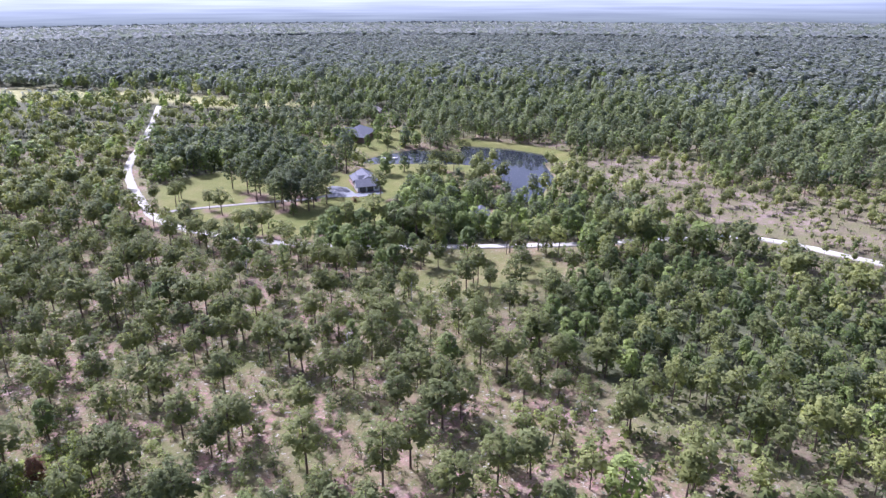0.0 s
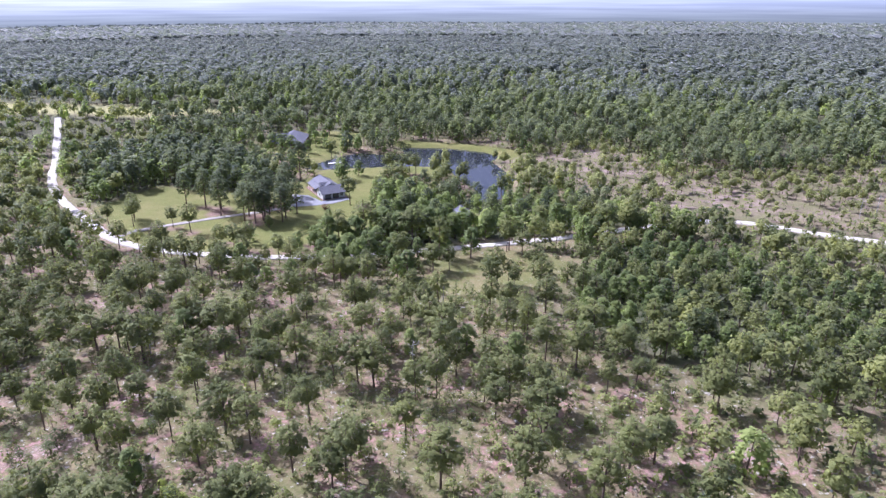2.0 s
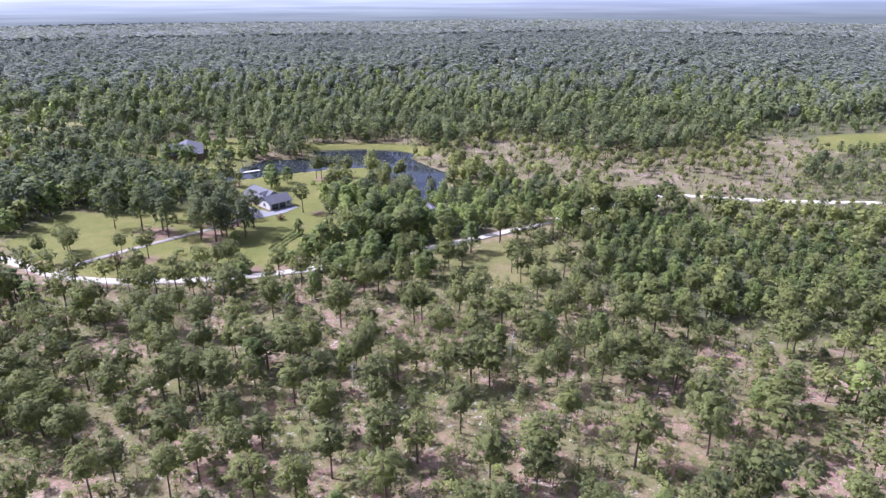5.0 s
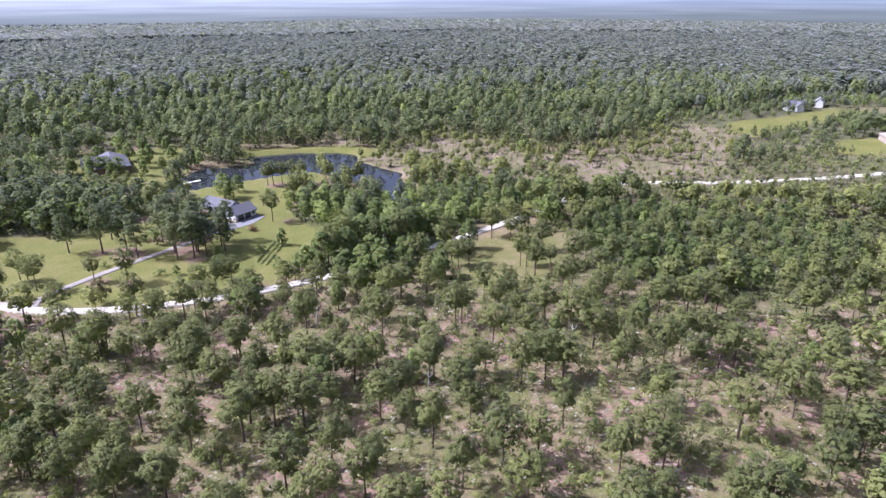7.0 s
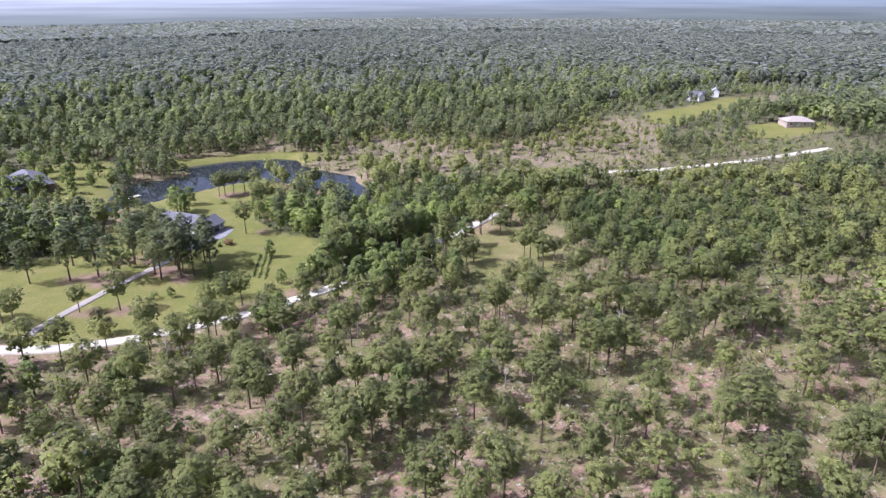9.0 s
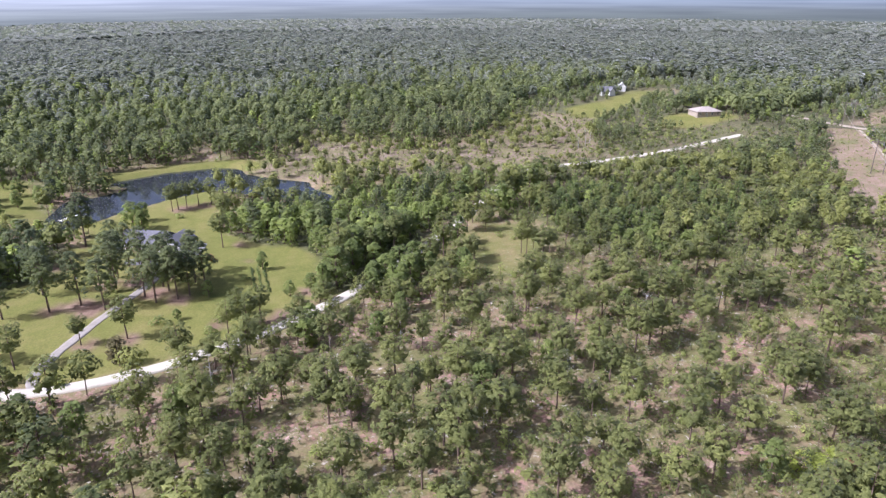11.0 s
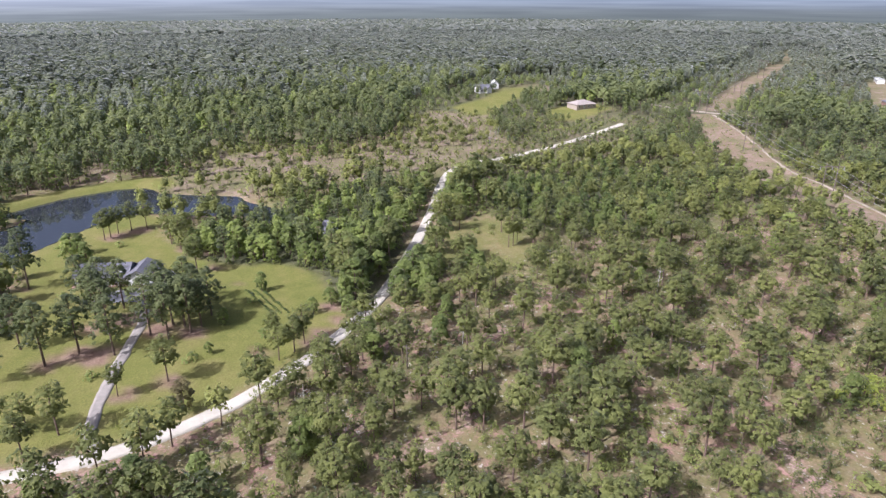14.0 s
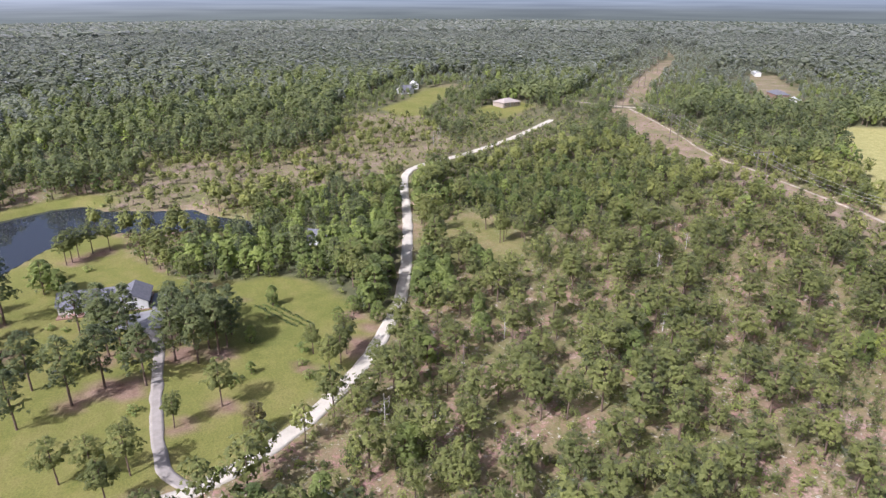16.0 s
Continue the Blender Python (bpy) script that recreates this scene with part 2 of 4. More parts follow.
def ground_material():
    m, nodes, links, b = material("ground_cover", 0.95)
    b.inputs["Specular IOR Level"].default_value = 0.2
    big, mid, fine, grain = noise_node(m, 0.022, 3), noise_node(m, 0.085, 4), noise_node(m, 0.35, 5), noise_node(m, 2.2, 4)
    base = ramp(m, mid, [(0.38, (0.18, 0.17, 0.07)), (0.49, (0.26, 0.19, 0.115)), (0.57, (0.38, 0.225, 0.19)), (0.70, (0.48, 0.345, 0.30))])
    grass = ramp(m, fine, [(0.3, (0.11, 0.12, 0.035)), (0.7, (0.25, 0.245, 0.085))])
    base = mix(m, ramp(m, big, [(0.5, (0, 0, 0)), (0.62, (0.95, 0.95, 0.95))]), base, grass)
    speck = noise_node(m, 0.8, 5, 0.7)
    base = mix(m, ramp(m, speck, [(0.42, (0, 0, 0)), (0.5, (0.75, 0.75, 0.75))]), base, ramp(m, noise_node(m, 0.3, 4), [(0.42, (0.16, 0.17, 0.055)), (0.6, (0.25, 0.2, 0.12))]))
    base = mix(m, ramp(m, speck, [(0.585, (0, 0, 0)), (0.66, (0.85, 0.85, 0.85))]), base, (0.55, 0.5, 0.44))
    za, zb = attribute(m, "zone_a"), attribute(m, "zone_b")
    sa, sb = nodes.new("ShaderNodeSeparateColor"), nodes.new("ShaderNodeSeparateColor")
    links.new(za.outputs["Color"], sa.inputs["Color"])
    links.new(zb.outputs["Color"], sb.inputs["Color"])
    litter = ramp(m, fine, [(0.3, (0.075, 0.085, 0.042)), (0.7, (0.15, 0.15, 0.08))])
    base = mix(m, sb.outputs["Green"], base, litter)
    clear = ramp(m, mid, [(0.36, (0.18, 0.17, 0.085)), (0.5, (0.235, 0.185, 0.125)), (0.64, (0.33, 0.25, 0.205))])
    clear = mix(m, ramp(m, fine, [(0.45, (0, 0, 0)), (0.62, (1, 1, 1))]), clear, (0.20, 0.19, 0.085))
    base = mix(m, sa.outputs["Green"], base, clear)
    field = ramp(m, fine, [(0.3, (0.30, 0.28, 0.10)), (0.7, (0.42, 0.40, 0.17))])
    base = mix(m, sa.outputs["Blue"], base, field)
    cut = ramp(m, mid, [(0.35, (0.19, 0.18, 0.085)), (0.5, (0.27, 0.20, 0.14)), (0.66, (0.35, 0.26, 0.21))])
    cut = mix(m, ramp(m, fine, [(0.5, (0, 0, 0)), (0.62, (0.8, 0.8, 0.8))]), cut, (0.21, 0.20, 0.10))
    base = mix(m, sb.outputs["Red"], base, cut)
    lawn = ramp(m, mid, [(0.32, (0.14, 0.165, 0.036)), (0.5, (0.195, 0.2, 0.052)), (0.7, (0.27, 0.235, 0.088))])
    lawn = mix(m, 0.4, lawn, ramp(m, fine, [(0.3, (0.135, 0.15, 0.034)), (0.7, (0.225, 0.212, 0.068))]))
    base = mix(m, sa.outputs["Red"], base, lawn)
    bed = ramp(m, fine, [(0.3, (0.19, 0.12, 0.085)), (0.7, (0.32, 0.22, 0.165))])
    base = mix(m, sb.outputs["Blue"], base, bed)
    base = mix(m, 0.5, base, ramp(m, grain, [(0.3, (0.3, 0.3, 0.3)), (0.7, (1.0, 1.0, 1.0))]), "MULTIPLY")
    links.new(base, b.inputs["Base Color"])
    bump(m, grain, 0.6, 0.25)
    return m


def water_material():
    m, nodes, links, b = material("pond_water", 0.05)
    b.inputs["Base Color"].default_value = (0.03, 0.034, 0.042, 1)
    b.inputs["IOR"].default_value = 1.5
    bump(m, noise_node(m, 1.2, 3), 0.02, 0.03)
    return m


def canopy_material():
    m, nodes, links, b = material("hazed_canopy", 0.9)
    crown = nodes.new("ShaderNodeTexVoronoi")
    crown.inputs["Scale"].default_value = 0.14
    g = nodes.new("ShaderNodeNewGeometry")
    links.new(g.outputs["Position"], crown.inputs["Vector"])
    sep = nodes.new("ShaderNodeSeparateColor")
    links.new(crown.outputs["Color"], sep.inputs["Color"])
    # Crown colours greyed and paled, with bluish sheen below, as painted haze.
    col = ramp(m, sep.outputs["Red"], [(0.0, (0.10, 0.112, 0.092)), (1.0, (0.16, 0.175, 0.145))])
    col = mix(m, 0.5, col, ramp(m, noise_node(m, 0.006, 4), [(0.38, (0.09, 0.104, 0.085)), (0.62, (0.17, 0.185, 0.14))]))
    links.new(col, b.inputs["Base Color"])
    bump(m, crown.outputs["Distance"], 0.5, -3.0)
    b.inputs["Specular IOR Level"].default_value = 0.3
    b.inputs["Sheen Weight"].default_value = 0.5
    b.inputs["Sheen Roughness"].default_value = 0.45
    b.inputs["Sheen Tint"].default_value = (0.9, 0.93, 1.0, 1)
    return m


GROUND, WATER, CANOPY = ground_material(), water_material(), canopy_material()


# ---------------------------------------------------------------- mesh helpers
def raw_mesh(name, verts, faces, mats, index=None, tint=None, shade=False, normals=None):
    """A mesh from arrays: faces all of one size. Normals, where given, round off a crown of leaves."""
    verts, faces = np.asarray(verts, np.float32), np.asarray(faces, np.int32)
    me = bpy.data.meshes.new(name)
    n, k = faces.shape
    me.vertices.add(len(verts))
    me.vertices.foreach_set("co", verts.ravel())
    me.loops.add(n * k)
    me.loops.foreach_set("vertex_index", faces.ravel())
    me.polygons.add(n)
    me.polygons.foreach_set("loop_start", np.arange(0, n * k, k, dtype=np.int32))
    for mat in mats:
        me.materials.append(mat)
    if index is not None:
        me.polygons.foreach_set("material_index", np.asarray(index, np.int32))
    if tint is not None:
        me.attributes.new("tint", "FLOAT", "POINT").data.foreach_set("value", np.asarray(tint, np.float32))
    me.polygons.foreach_set("use_smooth", np.full(n, shade))
    if normals is not None:
        me.attributes.new("custom_normal", "FLOAT_VECTOR", "POINT").data.foreach_set("vector", np.asarray(normals, np.float32).ravel())
    me.update(calc_edges=True)
    return me


def part(name, bm, mat, parent, label=""):
    me = bpy.data.meshes.new(name)
    bm.to_mesh(me)
    bm.free()
    me.materials.append(mat)
    ob = new(name, me)
    ob.parent = parent
    return tagged(ob, label)


def thing(name, m, label, category, group="", kind=""):
    ob = new(name)
    ob.matrix_world = m
    return tagged(ob, label, category, group, kind)


def box(x0, x1, y0, y1, z0, z1, bevel=0.0, bm=None):
    bm = bm or bmesh.new()
    r = bmesh.ops.create_cube(bm, size=1, matrix=Matrix.LocRotScale(((x0 + x1) / 2, (y0 + y1) / 2, (z0 + z1) / 2), None, (x1 - x0, y1 - y0, z1 - z0)))
    if bevel:
        bmesh.ops.bevel(bm, geom=list({e for v in r["verts"] for e in v.link_edges}), offset=bevel, segments=1, affect="EDGES")
    return bm


def at_ground(x, y, up=0.0):
    return float(height(np.array([x]), np.array([y]))[0]) + up


# ---------------------------------------------------------------- ground
def spread(lo, hi, step, out):
    a = list(np.arange(lo, hi + 0.1, step))
    s = step
    while a[-1] < out:
        s *= 1.16
        a.append(a[-1] + s)
    s = step
    while a[0] > -out:
        s *= 1.16
        a.insert(0, a[0] - s)
    return np.array(a)


def build_ground():
    gx, gy = spread(-130, 330, 2.8, 4700), spread(-150, 420, 2.8, 4700)
    x, y = np.meshgrid(gx, gy)
    z = height(x, y)
    nx, ny = len(gx), len(gy)
    i = (np.arange(ny - 1)[:, None] * nx + np.arange(nx - 1)[None, :]).ravel()
    me = raw_mesh("ground", np.stack([x, y, z], -1).reshape(-1, 3), np.stack([i, i + 1, i + nx + 1, i + nx], 1), [GROUND], shade=True)
    x, y = x.ravel(), y.ravel()
    rag = 1.6 * waves(x, y, 6.0, 1.0) + 1.0 * waves(x, y, 2.3, 4.0)

    def zone(*polys, soft=2.5):
        v = np.zeros(x.shape)
        for p in polys:
            v = np.maximum(v, smooth(-soft, soft, inside(p, x, y) + rag))
        return v

    lawn = zone(LAWN, LAWN_FAR, LAWN_SHED, LAWN_EAST, LAWN_BEIGE)
    lawn = np.maximum(lawn, smooth(8, 5.5, near_line(DAM, x, y)))
    lawn = np.maximum(lawn, 0.65 * zone(YELLOW, soft=9))
    clear = zone(CLEARING, YARD_SOUTH, YARD_EAST, soft=5)
    field = zone(FIELD_NORTH, FIELD_EAST, soft=6)
    cut = zone(CUT, CUT_FAR)
    r = np.hypot(x - 30, y - 150)
    litter = np.maximum(zone(BELT, STAND, THICKET, soft=4), 0.85 * smooth(190, 300, r + 30 * waves(x, y, 60.0, 3.0)))
    litter = np.maximum(litter, 0.6 * smooth(60, 110, x) * smooth(160, 110, y))
    bed = np.zeros(x.shape)
    for cx, cy, cr in BEDS:
        bed = np.maximum(bed, smooth(1.2, -1.2, np.hypot(x - cx, y - cy) - 0.72 * cr + rag))
    litter = litter * (1 - np.maximum(np.maximum(clear, field), cut))
    for name, c in (("zone_a", (lawn, clear, field)), ("zone_b", (cut, litter, bed))):
        rgba = np.ones((len(x), 4), np.float32)
        for k in range(3):
            rgba[:, k] = c[k]
        me.attributes.new(name, "FLOAT_COLOR", "POINT").data.foreach_set("color", rgba.ravel())
    tagged(new("ground", me), "rolling sandy ground with pine straw, dry grass and mown lawn", "ground", kind="structure")


BEDS = [(40, 268, 5), (42, 258, 6), (52, 246, 6), (60, 255, 6), (49, 238, 5), (22, 249, 3.5), (26, 240, 3), (44, 262, 5), (131, 271, 6),
        (136, 264, 5), (58, 262, 5), (112, 248, 3), (105, 238, 4), (92, 236, 3), (33, 222, 2.5), (54, 204, 4), (38, 207, 4), (45, 202, 3),
        (120, 205, 4), (88, 287, 2.5), (70, 284, 4), (64, 249, 4), (76, 229, 1.8), (125, 372, 6), (150, 380, 6), (34, 210, 4)]
build_ground()


def strip(name, line, width, mat, label, category, lift=0.3):
    """A road along a line, with a soft uneven edge."""
    pts = []
    for k in range(len(line) - 1):
        p0, p1, p2, p3 = [Vector(line[min(max(k + j, 0), len(line) - 1)]) for j in (-1, 0, 1, 2)]
        n = max(2, int((p2 - p1).length / 1.5))
        for s in range(n):
            t = s / n
            pts.append(0.5 * (2 * p1 + (p2 - p0) * t + (2 * p0 - 5 * p1 + 4 * p2 - p3) * t * t + (3 * p1 - p0 - 3 * p2 + p3) * t ** 3))
    pts.append(Vector(line[-1]))
    pts = np.array([tuple(p) for p in pts])
    d = np.gradient(pts, axis=0)
    d /= np.linalg.norm(d, axis=1)[:, None]
    nrm = np.stack([-d[:, 1], d[:, 0]], 1)
    cols = []
    for u in (-1.0, -0.96, -0.5, 0.0, 0.5, 0.96, 1.0):
        w = width / 2 * u
        wob = (0.35 * waves(pts[:, 0] + 31 * np.sign(u), pts[:, 1], 3.0, 5.0)) * (abs(u) > 0.9)
        q = pts + nrm * (w + np.sign(u) * wob)[:, None]
        z = height(q[:, 0], q[:, 1]) + (lift if abs(u) < 0.99 else -0.25) - (0.05 if abs(u) == 0.5 else 0)
        cols.append(np.c_[q, z])
    c = len(cols)
    v = np.stack(cols, 1).reshape(-1, 3)
    i = (np.arange(len(pts) - 1)[:, None] * c + np.arange(c - 1)[None, :]).ravel()
    me = raw_mesh(name, v, np.stack([i, i + 1, i + c + 1, i + c], 1), [mat], shade=True)
    return tagged(new(name, me), label, category, kind="structure")


strip("road", ROAD, 3.7, SAND_ROAD, "pale sand country road winding through the pines", "road")
strip("driveway", DRIVE, 2.5, GRAVEL, "grey gravel driveway curving over the lawn to the house", "driveway", 0.12)
strip("sand_track", [(242, -46.5), (193, -31), (135, -8), (108, -3.4), (81, 3), (56, 9), (40, 13.5), (10, 27), (-25, 40)], 1.2, TRACK_SAND, "pale sandy track along the edge of the cleared strip", "track", 0.2)
strip("country_road", CROSSING, 3.6, TRACK_SAND, "pale country road crossing the cleared strip", "road", 0.3)


def flat_sheet(name, outline, mat, label, category, lift):
    bm = bmesh.new()
    f = bm.faces.new([bm.verts.new((x, y, 0)) for x, y in outline])
    bmesh.ops.triangulate(bm, faces=[f])
    bmesh.ops.subdivide_edges(bm, edges=bm.edges[:], cuts=4, use_grid_fill=True)
    for v in bm.verts:
        v.co.z = lift(v.co.x, v.co.y)
    me = bpy.data.meshes.new(name)
    bm.to_mesh(me)
    bm.free()
    me.materials.append(mat)
    return tagged(new(name, me), label, category, kind="structure")


flat_sheet("forecourt", COURT, CONCRETE, "grey paved forecourt beside the garage", "forecourt", lambda x, y: at_ground(x, y, 0.12))
flat_sheet("water", POND, WATER, "dark still pond water reflecting trees and sky", "water", lambda x, y: WATER_Z)

# ---------------------------------------------------------------- trees
rng = np.random.default_rng(7)


def sprays(centres, radii, per, size, slim, up, axis_xy):
    """Leaf triangles in clumps: each clump holds a few sprays that face out and up."""
    n = len(centres)
    c = np.repeat(centres, per, 0)
    r = np.repeat(radii, per, 0)
    d = rng.normal(size=(n * per, 3))
    d /= np.linalg.norm(d, axis=1)[:, None]
    d[:, 2] = np.where(d[:, 2] < -0.35, -d[:, 2], d[:, 2])
    p = c + d * r * rng.uniform(0.55, 1.0, (n * per, 1))
    out = c - np.r_[axis_xy, centres[:, 2].mean() - 0.4]
    out /= np.linalg.norm(out, axis=1)[:, None] + 1e-6
    nrm = 0.45 * d + 0.65 * out + np.array([0, 0, up]) + rng.normal(scale=0.36, size=d.shape)
    nrm /= np.linalg.norm(nrm, axis=1)[:, None]
    a = np.cross(nrm, rng.normal(size=d.shape))
    a /= np.linalg.norm(a, axis=1)[:, None]
    b = np.cross(nrm, a)
    s = size * rng.uniform(0.7, 1.3, (n * per, 1))
    tri = np.stack([p - a * s * slim - b * s * 0.5, p + a * s * slim - b * s * 0.5, p + b * s * 0.75], 1)
    tint = np.repeat(np.repeat(rng.uniform(-0.12, 0.12, n), per) + rng.uniform(-0.05, 0.05, n * per), 3)
    soft = 0.35 * d + 0.85 * out + np.array([0, 0, up]) + rng.normal(scale=0.14, size=d.shape)
    soft /= np.linalg.norm(soft, axis=1)[:, None]
    return tri.reshape(-1, 3), tint, np.repeat(soft, 3, 0)


def limb(points, radii, sides):
    """A bent tapering limb as triangles."""
    v, f = [], []
    for k, (p, r) in enumerate(zip(points, radii)):
        for s in range(sides):
            a = 2 * math.pi * s / sides
            v.append((p[0] + r * math.cos(a), p[1] + r * math.sin(a), p[2]))
    for k in range(len(points) - 1):
        for s in range(sides):
            i, j = k * sides + s, k * sides + (s + 1) % sides
            f += [(i, j, j + sides), (i, j + sides, i + sides)]
    return v, f


def crown_plan(kind):
    """Clump centres, clump radii, and limb ends of one tree, in metres at its full height."""
    u = rng.uniform
    cs, rs, limbs = [], [], []
    if kind == "pine":
        h, lean = 12.0, (u(-0.6, 0.6), u(-0.6, 0.6))
        p1, p2, base, slim = u(0, 6.28), u(0, 6.28), u(0.62, 0.68), u(0.85, 1.1)
        for k in range(150):
            d = rng.normal(size=3)
            d /= np.linalg.norm(d)
            d[2] = max(d[2], -0.75)
            a, f = math.atan2(d[1], d[0]), u(0.25, 1.0) ** 0.5
            lump = 1 + 0.2 * math.sin(2 * a + p1 + 2 * d[2]) + 0.17 * math.sin(5 * a + p2 - 4 * d[2])
            w = 3.15 * slim * f * lump
            z = h * base + d[2] * h * (0.34 if d[2] > 0 else 0.27) * f * (0.94 + 0.06 * lump)
            cs.append((d[0] * w, d[1] * w, min(z, h * 0.98) + u(-0.2, 0.2)))
            r = u(0.34, 0.6)
            rs.append((r, r, r * 0.95))
            if k % 14 == 0:
                limbs.append((max(z - 1.4, h * 0.3), d[0] * w, d[1] * w, z - 0.1))
    elif kind == "stand_pine":
        h, lean = 16.0, (u(-0.4, 0.4), u(-0.4, 0.4))
        p1, p2, low = u(0, 6.28), u(0, 6.28), u(0.26, 0.36)
        for k in range(150):
            q = u(0, 1) ** 0.9
            z = h * (low + (0.97 - low) * q)
            a = 2.4 * k + u(-0.5, 0.5)
            lump = 1 + 0.2 * math.sin(2 * a + p1 + 5 * q) + 0.2 * math.sin(3 * a + p2 - 9 * q)
            w = (3.5 * (1 - (abs(q - 0.36) / 0.66) ** 2.1) ** 0.62 * lump + 0.15) * u(0.2, 1.0) ** 0.5
            cs.append((w * math.cos(a), w * math.sin(a), z))
            r = u(0.45, 0.8)
            rs.append((r, r, r * 0.9))
            if k % 12 == 0:
                limbs.append((z - 1.0, w * math.cos(a), w * math.sin(a), z))
    elif kind == "broadleaf":
        h, lean = 11.0, (u(-0.4, 0.4), u(-0.4, 0.4))
        p1, p2, slim = u(0, 6.28), u(0, 6.28), u(0.8, 1.12)
        for k in range(84):
            q = u(0, 1) ** 0.85
            a = 2.4 * k + u(-0.5, 0.5)
            lump = 1 + 0.16 * math.sin(3 * a + p1) + 0.14 * math.sin(2 * a + p2 + 6 * q)
            w = (2.75 * slim * (1 - (abs(q - 0.33) / 0.69) ** 2.2) ** 0.6 * lump + 0.1) * u(0.45, 1.0) ** 0.5
            cs.append((w * math.cos(a), w * math.sin(a), h * (0.13 + 0.83 * q)))
            r = u(0.55, 0.95)
            rs.append((r, r, r * 0.95))
        limbs = [(h * 0.25, 1.4 * math.cos(a), 1.4 * math.sin(a), h * 0.6) for a in (0.3, 1.6, 2.9, 4.1, 5.4)]
    elif kind == "young":
        h, lean = 4.0, (u(-0.15, 0.15), u(-0.15, 0.15))
        for k in range(13):
            z = h * (0.12 + 0.84 * k / 12)
            reach = 1.0 * (1 - 0.7 * z / h) * u(0.6, 1.2)
            a = 2.4 * k
            cs.append((reach * math.cos(a), reach * math.sin(a), z))
            rs.append((0.55, 0.55, 0.5))
    else:  # scrub
        h, lean = 1.8, (0, 0)
        for k in range(11):
            a, r = u(0, 6.28), u(0, 1.1)
            cs.append((r * math.cos(a), r * math.sin(a), u(0.35, 1.55) * (1 - 0.3 * r)))
            rs.append((0.5, 0.5, 0.4))
    cs = np.array(cs)
    cs[:, 0] += lean[0] * cs[:, 2] / h
    cs[:, 1] += lean[1] * cs[:, 2] / h
    return h, lean, cs, np.array(rs), limbs


# leaf triangles per clump, leaf size, slimness and share of clumps kept, at the three near levels of detail
DETAIL = {
    "pine": [(13, 0.42, 0.32, 1.0), (4, 0.7, 0.38, 0.85), (2, 1.05, 0.46, 0.72)],
    "stand_pine": [(14, 0.48, 0.34, 1.0), (4, 0.82, 0.4, 0.82), (2, 1.3, 0.44, 0.52)],
    "broadleaf": [(22, 0.44, 0.45, 1.0), (6, 0.8, 0.45, 0.85), (3, 1.25, 0.48, 0.55)],
    "young": [(6, 0.48, 0.22, 1.0), (3, 0.75, 0.32, 0.7), (2, 0.95, 0.4, 0.38)],
    "scrub": [(6, 0.44, 0.3, 1.0), (3, 0.7, 0.42, 0.7), (2, 0.95, 0.45, 0.38)],
}
# crown faces of the far trees, level by level; height and reach of each kind's crown
FAR_FACES = (54, 24, 8)
FAR_SHAPE = {"pine": (12.0, 0.40, 3.2), "stand_pine": (16.0, 0.30, 3.5), "broadleaf": (11.0, 0.13, 2.9), "young": (4.0, 0.1, 0.9), "scrub": (1.8, 0.1, 1.2)}
TRUNK_R = {"pine": 0.17, "stand_pine": 0.24, "broadleaf": 0.2, "young": 0.05, "scrub": 0.04}
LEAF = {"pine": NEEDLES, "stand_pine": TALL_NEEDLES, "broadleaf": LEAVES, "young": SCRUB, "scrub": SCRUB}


def far_crown(kind, level):
    """A crown seen from far off: ragged leaf faces lying on an uneven egg."""
    h, low, reach = FAR_SHAPE[kind]
    n = FAR_FACES[level - 3]
    k = np.arange(n) + rng.uniform(-0.3, 0.3, n)
    t = 1 - (k + 0.5) / n * (1.62 if level == 3 else 1.4)
    a = 2.39996 * k + rng.uniform(0, 6.28)
    ring = np.sqrt(np.clip(1 - t * t, 0.02, 1))
    d = np.stack([ring * np.cos(a), ring * np.sin(a), t], 1)
    p1, p2 = rng.uniform(0, 6.28, 2)
    lump = (1 + 0.18 * np.sin(2 * a + p1 + 3 * t) + 0.14 * np.sin(3 * a + p2 - 5 * t) + rng.uniform(-0.12, 0.12, n))[:, None]
    mid, half = h * (low + 0.4 * (1 - low)), h * (1 - low)
    p = d * lump * np.array([reach, reach, 1.0]) * np.where(d[:, 2:] > 0, np.array([1, 1, 0.6 * half]), np.array([1, 1, 0.4 * half]))
    p = p + np.array([0, 0, mid])
    nrm = d + np.array([0, 0, 0.3 if level == 3 else 0.8]) + rng.normal(scale=0.15, size=d.shape)
    nrm /= np.linalg.norm(nrm, axis=1)[:, None]
    e = np.cross(nrm, rng.normal(size=d.shape))
    e /= np.linalg.norm(e, axis=1)[:, None]
    g = np.cross(nrm, e)
    size = (0.85, 0.85, 1.0)[level - 3] * math.sqrt(4 * math.pi * reach * half * 0.5 / n) * rng.uniform(0.8, 1.25, (n, 1))
    tri = np.stack([p - e * size * 0.72 - g * size * 0.5, p + e * size * 0.72 - g * size * 0.5, p + g * size * 0.85], 1)
    soft = d + np.array([0, 0, 0.35]) + rng.normal(scale=0.12, size=d.shape)
    soft /= np.linalg.norm(soft, axis=1)[:, None]
    return tri.reshape(-1, 3), np.repeat(rng.uniform(-0.07, 0.07, n), 3), np.repeat(soft, 3, 0)


